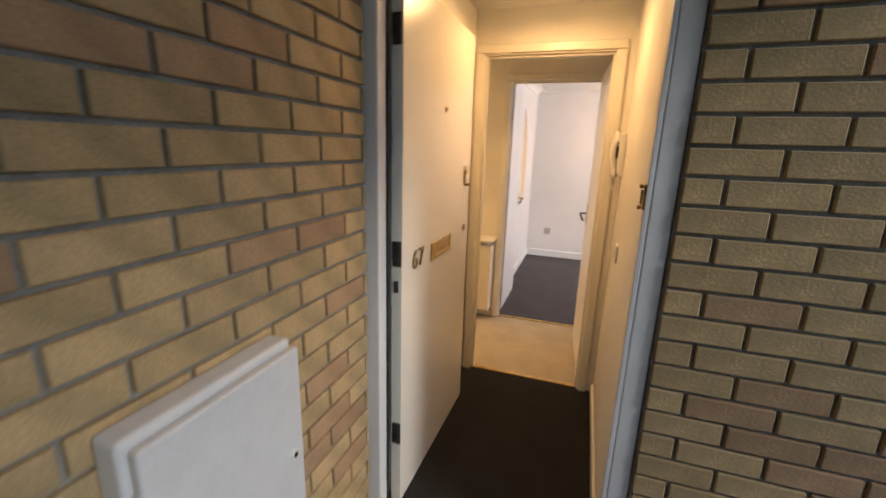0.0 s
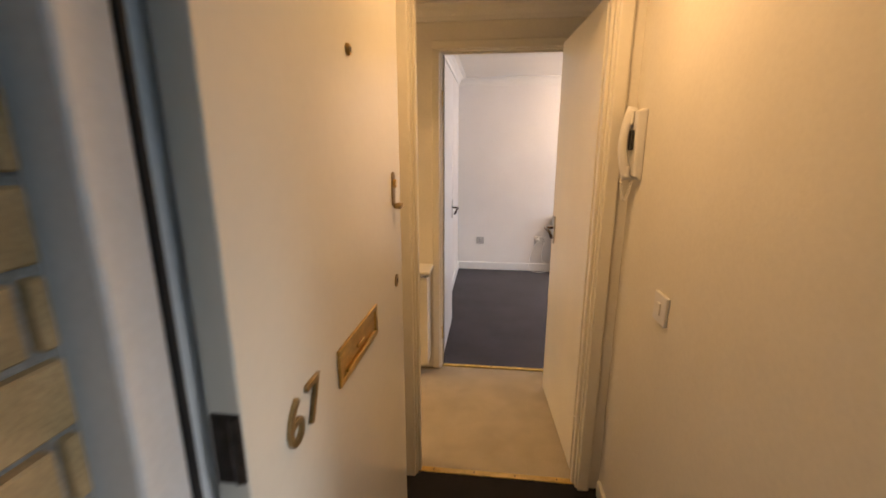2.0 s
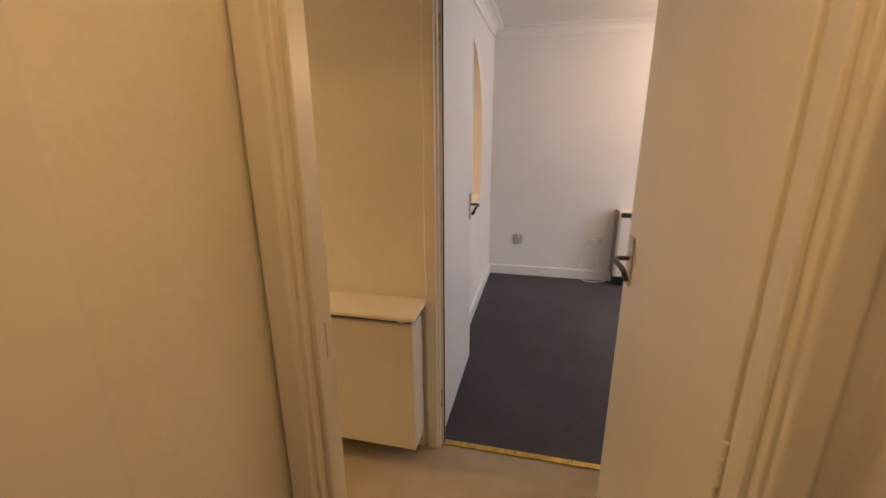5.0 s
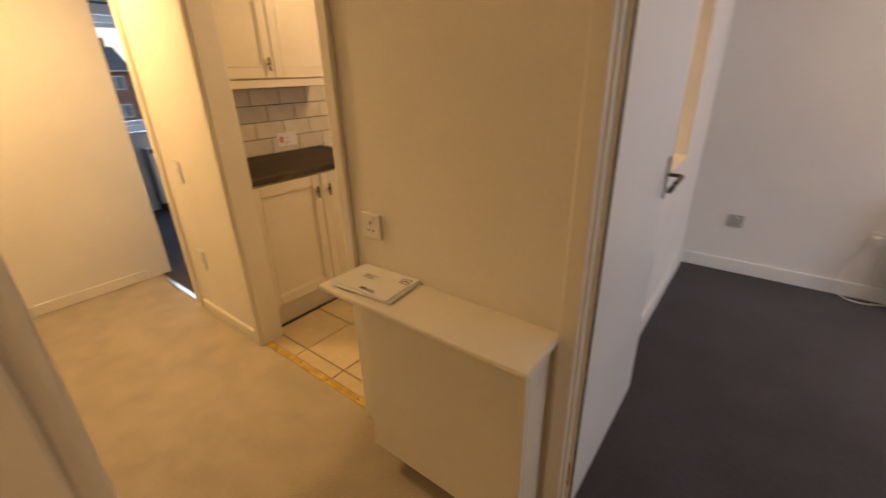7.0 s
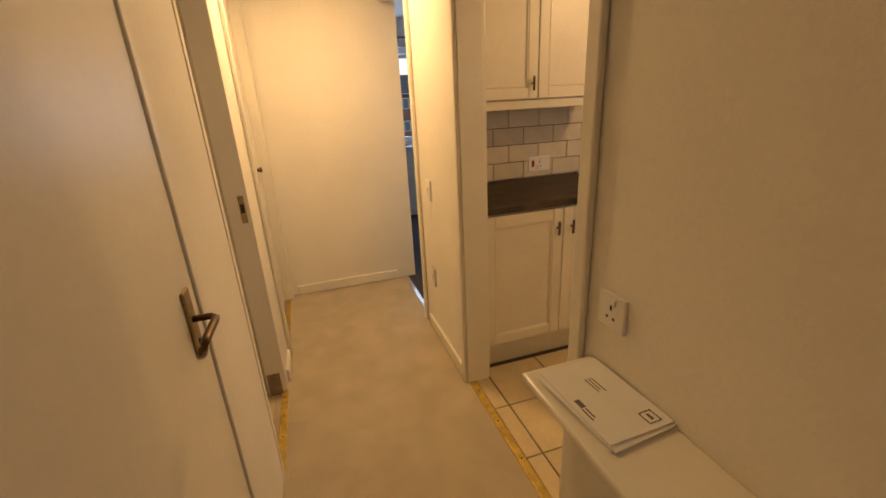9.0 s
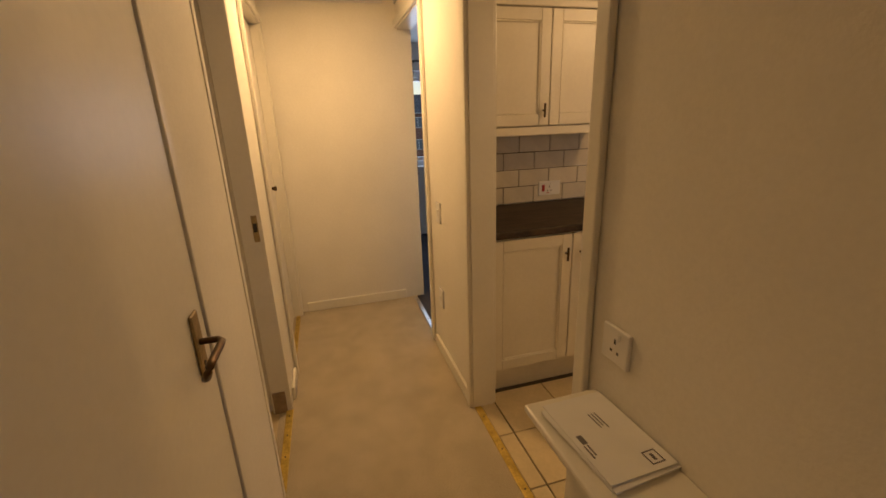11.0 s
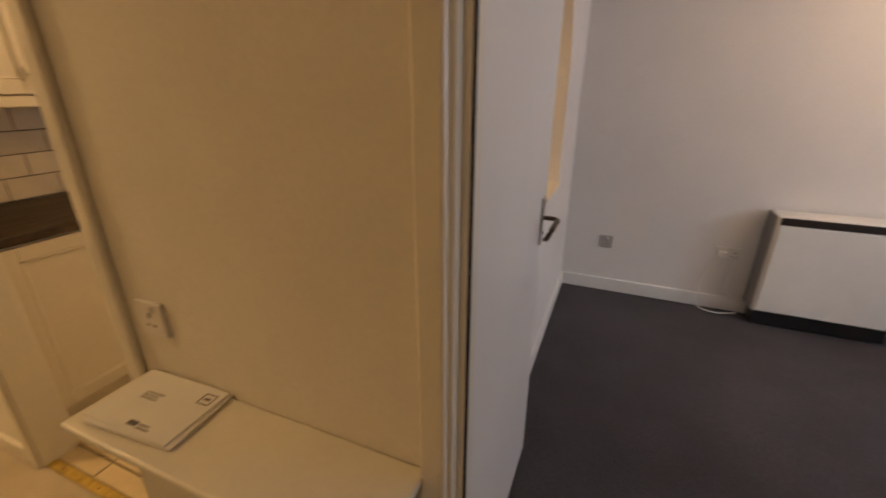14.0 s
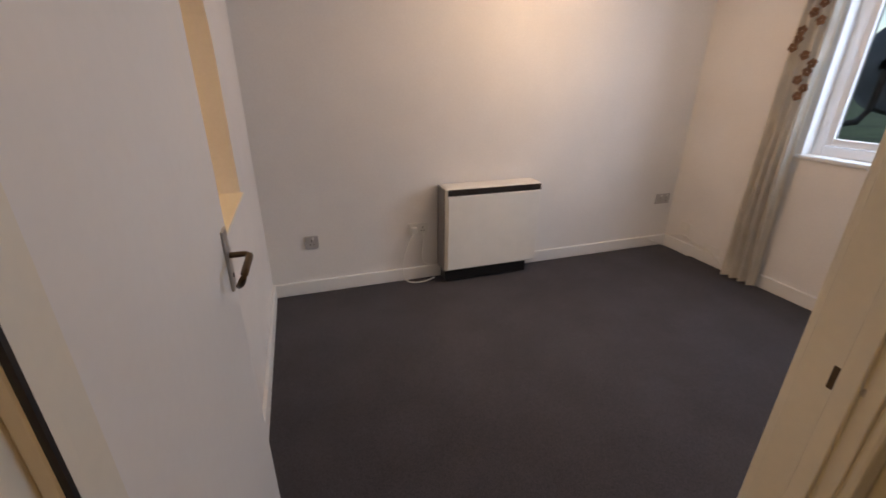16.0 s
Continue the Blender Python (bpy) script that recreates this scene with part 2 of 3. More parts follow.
wall_x("wall_hall_north", -1.5745, 4.95, 4.17, 4.27, H, [(-1.574, -.83, 0, DH + .03), (-.12, .76, 0, DH + .03), (1.57, 2.555, 0, DH + .03)], PLASTER, "cream painted hall wall with kitchen and living doorways")
wall_y("wall_kitchen_west", 4.27, 6.62, -.84, -.73, H, [], PLASTER, "cream painted kitchen wall")
wall_x("wall_living_north", -.84, 4.95, 6.62, 6.74, H, [], LIVING_PAINT, "white painted living room wall")
wall_y("wall_living_east", 4.27, 6.62, 4.82, 4.95, H, [(4.47, 5.74, .945, 2.02)], LIVING_PAINT, "white painted living room wall with a window")
wall_y("wall_bedroom_west", 4.05, 7.0, -3.62, -3.5, H, [(4.55, 5.80, .86, 1.95)], LIVING_PAINT, "white painted bedroom wall with a window")
wall_x("wall_bedroom_north", -3.62, -.84, 7.0, 7.1, H, [], LIVING_PAINT, "white painted bedroom wall")
solid("wall_bath_side", boxes((-.52, -.402, 2.28, 3.1985, -.004, H)), PLASTER, "cream painted bathroom side wall", "wall")
solid("wall_closet_back", boxes((-1.7, 1.4, 2.2, 2.28, -.1, H), (-1.78, -1.7, 2.2, 3.285, -.1, H)), PLASTER, "plain wall behind the closets", "wall")
solid("ceiling_lobby_side", boxes((2.475, 2.6, 2.06, 3.2, -.1, H)), PLASTER, "plain fill beside the lobby", "wall")


solid("wall_bedroom_south", boxes((-3.62, -1.702, 4.05, 4.17, 0, H)), LIVING_PAINT, "white painted bedroom wall", "wall")


def hatch_wall():
    """Partition between kitchen and living room with a round-arched serving hatch."""
    x0, x1, y0, y1, yc, r, sill, spring = 1.37, 1.508, 4.27, 6.62, 5.36, .58, .885, 1.40
    bm = bmesh.new()
    bx(bm, x0, x1, y0, yc - r, 0, H)
    bx(bm, x0, x1, yc + r, y1, 0, H)
    bx(bm, x0, x1, yc - r, yc + r, 0, sill)
    n = 28
    prev = None
    for i in range(n + 1):
        a = math.pi * i / n
        y, z = yc - r * math.cos(a), spring + r * math.sin(a)
        ring = [bm.verts.new(p) for p in ((x0, y, z), (x1, y, z), (x1, y, H), (x0, y, H))]
        if prev:
            for k in range(4):
                bm.faces.new((prev[k], prev[(k + 1) % 4], ring[(k + 1) % 4], ring[k]))
        prev = ring
    return solid("wall_hatch", bm, LIVING_PAINT, "white living room wall with a round-arched serving hatch to the kitchen", "wall")


hatch_wall()
solid("hatch_sill", boxes((1.355, 1.523, 4.781, 5.939, .886, .900), bevel=.003), GLOSS, "cream painted sill of the arched serving hatch", "sill")


def cove(name, axis, a0, a1, wall, out, mat=CEILING):
    """Concave plaster coving under the ceiling; out is +1 or -1, the side to which it faces."""
    bm, size = bmesh.new(), .085
    prof = [(0, 0), (0, -size), (.012, -size)] + [(size - (size - .012) * math.cos(t), -size + (size - .012) * math.sin(t)) for t in (.35, .75, 1.15)] + [(size, -.012), (size, 0)]
    ends = []
    for a in (a0, a1):
        ring = []
        for d, z in prof:
            p = (a, wall + out * d, H + z) if axis == "x" else (wall + out * d, a, H + z)
            ring.append(bm.verts.new(p))
        ends.append(ring)
    k = len(prof)
    for i in range(k):
        bm.faces.new((ends[0][i], ends[0][(i + 1) % k], ends[1][(i + 1) % k], ends[1][i]))
    bm.faces.new(ends[0])
    bm.faces.new(ends[1][::-1])
    return solid(name, bm, mat, "white plaster coving under the ceiling", "coving")


cove("trim_cove_living_north", "x", 1.508, 4.82, 6.62, -1)
cove("trim_cove_living_west", "y", 4.27, 6.534, 1.508, 1)
cove("trim_cove_living_east", "y", 4.27, 6.534, 4.82, -1)
cove("trim_cove_hall_end", "y", 3.372, 4.083, -1.575, 1)
cove("trim_cove_hall_north", "x", -1.575, 2.60, 4.17, -1)
cove("trim_cove_hall_south", "x", -1.575, 2.60, 3.285, 1)


def skirting(name, x0, x1, y0, y1, h=.075, mat=GLOSS):
    return solid(name, boxes((x0, x1, y0, y1, 0.001, h), bevel=.005, seg=2), mat, "painted wooden skirting board", "skirting")


skirting("baseboard_lobby_right", 2.389, 2.405, 2.07, 3.17)
skirting("baseboard_hall_end", -1.575, -1.559, 3.34, 4.12)
skirting("baseboard_hall_north_a", -.76, -.15, 4.154, 4.17)
skirting("baseboard_hall_north_b", .80, 1.53, 4.154, 4.17)
skirting("baseboard_hall_south", -.66, -.455, 3.285, 3.301)
skirting("baseboard_living_north", 1.508, 4.82, 6.602, 6.62, .095, LIVING_DOOR)
skirting("baseboard_living_west", 1.508, 1.526, 4.30, 6.602, .095, LIVING_DOOR)
skirting("baseboard_living_east", 4.802, 4.82, 4.27, 6.602, .095, LIVING_DOOR)
skirting("baseboard_bedroom_west", -3.5, -3.482, 4.27, 7.0, .095, LIVING_DOOR)


def door_frame(name, x0, x1, y0, y1, mat=GLOSS, stop=None, south=True, north=True, left=True, label="cream gloss painted door frame with architraves", w=.048):
    """Lining and architraves for an opening x0..x1 in a wall between faces y0 and y1."""
    f = thing(name, ((x0 + x1) / 2, (y0 + y1) / 2, 0), 0, label, "door frame", "", "structure")
    cx, cy = (x0 + x1) / 2, (y0 + y1) / 2
    hw, hd = (x1 - x0) / 2, (y1 - y0) / 2
    t = .03
    if left:
        part("jamb", boxes((-hw - t, -hw, -hd - .004, hd + .004, 0, DH), bevel=.002), mat, f)
    part("jamb", boxes((hw, hw + t, -hd - .004, hd + .004, 0, DH), bevel=.002), mat, f)
    part("head", boxes((-hw - t, hw + t, -hd - .004, hd + .004, DH, DH + t), bevel=.002), mat, f)
    if stop is not None:
        s0, s1 = stop - cy, stop - cy + .028
        part("stop", boxes((-hw, -hw + .012, s0, s1, 0, DH - .012), bevel=.002), mat, f)
        part("stop", boxes((hw - .012, hw, s0, s1, 0, DH - .012), bevel=.002), mat, f)
        part("stop", boxes((-hw, hw, s0, s1, DH - .012, DH), bevel=.002), mat, f)
    for on, a, b in ((south, -hd - .02, -hd - .001), (north, hd + .001, hd + .02)):
        if on:
            if left:
                part("architrave", boxes((-hw - w - .008, -hw - .008, a, b, 0, DH + .008), bevel=.006, seg=2), mat, f)
            part("architrave", boxes((hw + .008, hw + w + .008, a, b, 0, DH + .008), bevel=.006, seg=2), mat, f)
            part("architrave", boxes((-hw - w - .008, hw + w + .008, a, b, DH + .0085, DH + w + .008), bevel=.006, seg=2), mat, f)
    return f


inner_frame = door_frame("door_frame_inner", 1.607, 2.307, 3.2, 3.285, stop=3.215)
door_frame("door_frame_cupboard", .605, 1.38, 3.2, 3.285, stop=3.20, south=False, north=False, label="cream gloss painted flat door lining")
bath_frame = door_frame("door_frame_bath", -.37, .15, 3.2, 3.285, south=False, north=False, label="cream gloss painted flat door lining with a latch plate")
part("strike_plate", boxes((-.2605, -.257, .006, .030, .90, 1.02), bevel=.001), AGED_BRASS, bath_frame, "tarnished latch plate")
part("latch_hole", boxes((-.2575, -.2562, .010, .026, .945, .985)), BLACK, bath_frame)
door_frame("door_frame_store", -1.50, -.75, 3.2, 3.285, south=False)
door_frame("door_frame_bedroom", -1.544, -.86, 4.17, 4.27, north=False, left=False)
door_frame("door_frame_kitchen", -.09, .73, 4.17, 4.27)
living_frame = door_frame("door_frame_living", 1.60, 2.525, 4.17, 4.27, stop=4.19)
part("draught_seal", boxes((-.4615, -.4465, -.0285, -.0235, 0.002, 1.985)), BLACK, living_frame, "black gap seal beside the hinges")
part("strike_plate", boxes((.4600, .4620, -.008, .010, .94, .98)), BRONZE, living_frame, "brass strike plate")
part("latch_hole", boxes((.4595, .4615, -.034, -.018, .957, .969)), CHROME, living_frame)
part("strike_plate", boxes((-.352, -.349, -.01, .02, 1.0, 1.07), (-.352, -.347, .0, .012, 1.015, 1.05)), AGED_BRASS, inner_frame, "worn brass strike plate, chipped round it")


def threshold(name, x0, x1, y, w=.035, mat=BRASS_DULL):
    s = thing(name, ((x0 + x1) / 2, y, 0), 0, "worn brass carpet threshold strip screwed to the floor", "threshold strip", "", "structure")
    h = (x1 - x0) / 2
    bm = bmesh.new()
    bx(bm, -h, h, -w / 2, w / 2, .001, .008, bevel=.003, seg=2)
    part("strip", bm, mat, s)
    for i in range(4):
        c = bmesh.new()
        cyl(c, (-h * .8 + i * h * .53, 0, .007), (-h * .8 + i * h * .53, 0, .0095), .004, seg=8)
        part("screw", c, STEEL_DARK, s)
    return s


threshold("threshold_inner", 1.607, 2.307, 3.228, .03, BRASS)
threshold("threshold_living", 1.60, 2.525, 4.20, .03)
threshold("threshold_kitchen", -.09, .73, 4.19, .035)
threshold("threshold_bath", -.37, .15, 3.275, .035)
threshold("threshold_store", -1.5, -.75, 3.27, .03)
threshold("threshold_bedroom", -1.54, -.86, 4.19, .03, CHROME)


# ---- doors ----
def handle(parent, x, z, side, toward, plate_mat=CHROME, lever_mat=BRONZE, y_face=0.0):
    """Lever handle on a backplate; side is the face (+1/-1 along y), toward the lever's way along x."""
    y = y_face
    p = part("handle_plate", boxes((x - .021, x + .021, min(y, y + side * .007), max(y, y + side * .007), z - .085, z + .065), bevel=.0025), plate_mat, parent, "satin metal backplate")
    pts = [(x, y + side * .004, z), (x, y + side * .040, z), (x + toward * .012, y + side * .050, z)]
    pts += [(x + toward * (.03 + .08 * i / 5), y + side * (.051 - .004 * i / 5), z - .004 * (i / 5) ** 2) for i in range(6)]
    pts += [(x + toward * .108, y + side * .043, z - .014), (x + toward * .098, y + side * .036, z - .03), (x + toward * .085, y + side * .03, z - .04)]
    part("lever", sweep(pts, .0085, 10, .8), lever_mat, p, "curved lever", True)
    k = bmesh.new()
    cyl(k, (x, y + side * .006, z - .05), (x, y + side * .0085, z - .05), .006, seg=10)
    part("keyhole", k, BLACK, p)
    return p


def flush_door(name, hinge, rz, width, label, mat=GLOSS, thick=.04, height=1.975):
    """A flush door leaf that hangs from its hinge edge along local +x; its faces are at y 0 and -thick."""
    d = thing(name, hinge, rz, label, "door", "", "structure")
    part("leaf", boxes((.002, width, -thick, 0, .012, .012 + height), bevel=.003, seg=2), mat, d)
    return d


def hinge_part(parent, x, y, z, mat=STEEL_DARK, sx=1):
    h = part("hinge", boxes((x - .001 if sx > 0 else x - .034, x + .034 if sx > 0 else x + .001, y - .0015, y + .0015, z - .045, z + .045)), mat, parent)
    b = bmesh.new()
    for i in range(3):
        cyl(b, (x, y - .003, z - .045 + i * .0305), (x, y - .003, z - .0165 + i * .0305), .006, seg=10)
    part("knuckle", b, mat, h)
    return h


# front door, open into the lobby: exterior face looks across the opening
front = flush_door("door_front", (1.573, 2.010, -.010), 89.3, .86, "white glossy front door numbered 67, standing open inward", DOOR_PAINT, .044, 2.02)
F = -.044   # exterior face of the leaf is at local y = -thick


def front_fittings():
    f = F
    # letter plate with a flap
    lp = part("letter_plate", boxes((.295, .555, f - .006, f, 1.005, 1.018), (.295, .555, f - .006, f, 1.072, 1.085), (.295, .313, f - .006, f, 1.018, 1.072), (.537, .555, f - .006, f, 1.018, 1.072), bevel=.0015), BRASS, front, "polished brass letter plate")
    part("flap", boxes((.315, .535, f - .003, f + .001, 1.02, 1.070), bevel=.001), BRASS, lp)
    part("flap_lip", boxes((.33, .52, f - .010, f - .003, 1.022, 1.028), bevel=.002), BRASS, lp)
    part("knocker_bar", boxes((.40, .45, f - .007, f - .003, 1.04, 1.048), bevel=.002), BRASS, lp)
    # spy hole
    c = bmesh.new()
    cyl(c, (.44, f, 1.65), (.44, f - .006, 1.65), .012, .010, 20)
    s = part("spy_hole", c, BRASS, front, "brass spy hole")
    c = bmesh.new()
    cyl(c, (.44, f - .005, 1.65), (.44, f - .0068, 1.65), .006, seg=14)
    part("lens", c, BLACK, s)
    # night latch pull with cylinder
    c = boxes((.752, .782, f - .004, f, 1.305, 1.385), bevel=.0015)
    cyl(c, (.767, f, 1.385), (.767, f - .004, 1.385), .015, seg=20)
    n = part("latch_pull", c, AGED_BRASS, front, "tarnished cylinder pull of the night latch", False)
    c = bmesh.new()
    cyl(c, (.767, f - .003, 1.368), (.767, f - .012, 1.368), .012, seg=18)
    part("cylinder", c, BRASS, n)
    part("pull_lip", boxes((.752, .788, f - .028, f - .004, 1.297, 1.311), bevel=.004), AGED_BRASS, n)
    # mortice keyhole cover
    c = bmesh.new()
    cyl(c, (.778, f, 1.075), (.778, f - .004, 1.075), .019, seg=18)
    k = part("keyhole_cover", c, AGED_BRASS, front, "worn brass keyhole cover")
    part("key_slot", boxes((.7755, .7805, f - .0055, f - .0035, 1.065, 1.082)), BLACK, k)
    # hinge edge fittings
    for z in (1.86, 1.105, .345):
        hinge_part(front, -.001, -.032, z)
        part("hinge_leaf", boxes((-.0015, .003, -.042, -.006, z - .048, z + .048)), STEEL_DARK, front)
    part("hinge_bolt", boxes((-.002, .003, -.03, -.012, .955, 1.0)), STEEL_DARK, front)


front_fittings()


def numeral(ch, x, z):
    cu = bpy.data.curves.new("numeral", "FONT")
    cu.body, cu.size, cu.extrude, cu.bevel_depth = ch, .108, .003, .0003
    ob = bpy.data.objects.new("numeral", cu)
    scene.collection.objects.link(ob)
    dg = bpy.context.evaluated_depsgraph_get()
    me = bpy.data.meshes.new_from_object(ob.evaluated_get(dg))
    bpy.data.objects.remove(ob)
    me.materials.clear()
    me.materials.append(AGED_BRASS)
    n = new("numeral", me)
    n.parent = front
    n.matrix_local = pose(x, F - .004, z, 90, 0, 0)
    n["label"] = "brushed metal house number " + ch


numeral("6", .090, 1.022)
numeral("7", .152, 1.022)


def front_frame():
    f = thing("door_frame_front", (2.01, 1.975, 0), 0, "white painted front door frame with rebates", "door frame", "", "structure")
    a, b = -.436, .385
    for s, x in ((-1, a), (1, b)):
        part("jamb", boxes((min(x, x + s * .062), max(x, x + s * .062), -.062, -.002, -.02, 2.035), bevel=.006, seg=2), FRAME_WHITE, f)
        xr = x - .018 if s < 0 else x
        part("jamb_back", boxes((min(xr, x + s * .062), max(xr, x + s * .062), -.001, .078, -.02, 2.035), bevel=.003), FRAME_WHITE, f)
    part("draught_seal", boxes((a - .012, a + .006, -.0015, .0035, -.02, 2.03)), BLACK, f, "black rubber draught seal")
    for s, x in ((1, b),):
        part("rebate_strip", boxes((min(x - s * .0, x - s * .012), max(x, x - s * .012), -.062, -.012, -.02, 2.035) if s > 0 else (x, x + .004, -.062, -.012, -.02, 2.035), bevel=.0015), FRAME_WHITE, f)
    part("head", boxes((a - .062, b + .062, -.062, .078, 2.036, 2.075), bevel=.004), FRAME_WHITE, f)
    part("sill", boxes((a, b, -.05, .03, -.02, .012), bevel=.004), BRASS_DULL, f, "metal door sill")
    k = part("latch_keep", boxes((b - .020, b - .0125, -.058, -.023, 1.33, 1.40), (b - .030, b - .0205, -.052, -.023, 1.33, 1.342), (b - .030, b - .0205, -.052, -.023, 1.388, 1.40), bevel=.003), BRASS, f, "brass night latch keep")
    part("keep_hole", boxes((b - .0225, b - .0202, -.048, -.026, 1.346, 1.384)), BLACK, k)


front_frame()

inner = flush_door("door_inner", (2.300, 3.292, 0), 93.5, .70, "cream painted flush inner door, wide open into the hall")
handle(inner, .645, 1.03, 1, -1)
for z in (1.75, .87, .25):
    hinge_part(inner, 0, .0, z, GLOSS)
living = flush_door("door_living", (1.558, 4.192, 0), 90.2, .785, "white painted flush living room door, wide open", LIVING_DOOR)
handle(living, .728, 1.0, -1, -1, y_face=-.04)
for z in (1.75, .25):
    hinge_part(living, 0, -.04, z, BRASS_DULL)
cup = flush_door("door_cupboard", (1.377, 3.284, 0), 180, .768, "cream painted flush cupboard door, shut")
handle(cup, .695, .965, -1, -1, AGED_BRASS, BRONZE, y_face=-.04)
cup.matrix_world = pose(1.377, 3.243, 0, 0, 0, 180)
bath = flush_door("door_bath", (.150, 3.196, 0), -92, .50, "cream painted flush bathroom door, open inward")
handle(bath, .45, 1.0, -1, -1, CHROME, BRONZE, y_face=-.04)
store = flush_door("door_store", (-.752, 3.2, 0), 180, .745, "cream painted flush store cupboard door, shut")
store.matrix_world = pose(-.752, 3.20, 0, 0, 0, 180)
k = bmesh.new()
cyl(k, (.60, -.04, 1.0), (.60, -.062, 1.0), .009, .016, 16)
cyl(k, (.60, -.062, 1.0), (.60, -.07, 1.0), .018, .012, 16)
part("knob", k, BRONZE, store, "small dark round knob", True)
bed = flush_door("door_bedroom", (-1.62, 4.178, 0), 179, .62, "white painted flush bedroom door, open into the bedroom", LIVING_DOOR)
handle(bed, .56, .92, -1, -1, y_face=-.04)
solid("jamb_foot_block", boxes((-.3695, -.366, 3.205, 3.265, 0.0, .12)), WOOD_RAW, "bare timber foot of the bathroom door frame", "trim")

# ---- landing ----
def meter_box():
    b = thing("meter_box", (1.532, 1.218, .44), 0, "pale grey plastic meter box fixed to the brick wall", "meter box")
    w = .20
    part("body", boxes((0, .062, -w, w, 0, .59), bevel=.012, seg=3), PLASTIC_GREY, b)
    d = part("door", boxes((.064, .086, -w + .012, w - .003, .012, .572), bevel=.006, seg=3), PLASTIC_GREY, b, "pale grey hinged cover")
    c = bmesh.new()
    cyl(c, (.086, w - .04, .30), (.091, w - .04, .30), .014, seg=20)
    lk = part("lock", c, PLASTIC, d, "round lock")
    c = bmesh.new()
    cyl(c, (.0905, w - .04, .30), (.0925, w - .04, .30), .007, seg=14)
    part("keyway", c, BLACK, lk)
    for z in (.46, .12):
        c = bmesh.new()
        cyl(c, (.070, -w + .008, z - .03), (.070, -w + .008, z + .03), .007, seg=10)
        part("hinge", c, PLASTIC_GREY, d)


meter_box()


# ---- wall fittings ----
def faceplate(name, loc, rz, w, h, label, category, gangs=0, rockers=1, red=False, mat=PLASTIC):
    """A plate that looks along local -y."""
    s = thing(name, loc, rz, label, category)
    part("plate", boxes((-w / 2, w / 2, -.010, 0, -h / 2, h / 2), bevel=.003, seg=2), mat, s)
    if gangs:
        for g in range(gangs):
            cx = (g - (gangs - 1) / 2) * .062
            part("pin_slot", boxes((cx - .0025, cx + .0025, -.0108, -.0085, .004, .016)), BLACK, s)
            part("pin_slot", boxes((cx - .014, cx - .007, -.0108, -.0085, -.018, -.012)), BLACK, s)
            part("pin_slot", boxes((cx + .007, cx + .014, -.0108, -.0085, -.018, -.012)), BLACK, s)
            part("rocker", boxes((cx + .006, cx + .015, -.0135, -.009, .018, .034), bevel=.001), PLASTIC, s)
    else:
        for r in range(rockers):
            cx = (r - (rockers - 1) / 2) * .03
            part("rocker", boxes((cx - .011, cx + .011, -.0145, -.009, -.018, .018), bevel=.002), RED if red and r == 0 else PLASTIC, s, "red rocker" if red and r == 0 else "")
    return s


faceplate("light_switch", (2.405, 2.79, 1.008), -90, .086, .086, "white plastic light switch on the lobby wall", "switch")
faceplate("wall_socket", (.876, 4.17, .892), 0, .086, .086, "white single wall socket above the shelf", "socket", 1)
faceplate("light_switch", (-.62, 4.17, .90), 0, .075, .115, "white plastic light switch on the hall wall", "switch")
faceplate("wall_socket", (-.62, 4.17, .385), 0, .075, .115, "white plastic wall socket low on the hall wall", "socket")
faceplate("wall_socket", (1.786, 6.62, .37), 0, .086, .086, "pale grey wall socket on the living room wall", "socket", 1, mat=SOCKET_GREY)
double = faceplate("wall_socket", (2.515, 6.62, .388), 0, .146, .086, "white double wall socket with cables plugged in", "socket", 2)
part("plug", boxes((-.055, -.015, -.042, -.0105, -.022, .020), bevel=.006, seg=2), PLASTIC, double, "white moulded plug")
faceplate("wall_socket", (4.70, 6.62, .43), 0, .146, .086, "pale grey double wall socket near the room corner", "socket", 2, mat=SOCKET_GREY)
faceplate("junction_box", (4.82, 6.42, .22), -90, .10, .08, "white junction box low on the wall", "junction box")
faceplate("junction_box", (4.82, 6.15, .12), -90, .14, .07, "white cable box above the skirting", "junction box")


def cable(name, pts, r=.0035, mat=PLASTIC, label="thin white cable"):
    fine = []
    P = [Vector(p) for p in pts]
    for i in range(len(P) - 1):
        p0, p1, p2, p3 = P[max(i - 1, 0)], P[i], P[i + 1], P[min(i + 2, len(P) - 1)]
        for k in range(6):
            t = k / 6
            fine.append(.5 * ((2 * p1) + (p2 - p0) * t + (2 * p0 - 5 * p1 + 4 * p2 - p3) * t * t + (3 * p1 - p0 - 3 * p2 + p3) * t ** 3))
    fine.append(P[-1])
    return tagged(new(name, to_mesh(name, sweep(fine, r, 6), mat, True)), label, "cable")


cable("cable", [(2.480, 6.585, .373), (2.42, 6.575, .28), (2.385, 6.57, .15), (2.40, 6.55, .03), (2.50, 6.53, .008), (2.62, 6.55, .02)], .004, PLASTIC, "white heater cable hanging from the socket to the floor")
cable("cable", [(2.555, 6.607, .352), (2.535, 6.60, .24), (2.54, 6.59, .14), (2.62, 6.58, .10)], .004, PLASTIC, "white heater cable looping from the socket")
cable("cable", [(4.80, 6.58, .10), (4.79, 6.40, .16), (4.795, 6.30, .12), (4.79, 6.15, .11), (4.785, 6.0, .03)], .005, PLASTIC, "white cable along the skirting")
cable("cable", [(4.55, 6.59, .10), (4.66, 6.57, .05), (4.76, 6.5, .02), (4.77, 6.3, .012)], .005, PLASTIC, "white cable lying on the carpet edge")


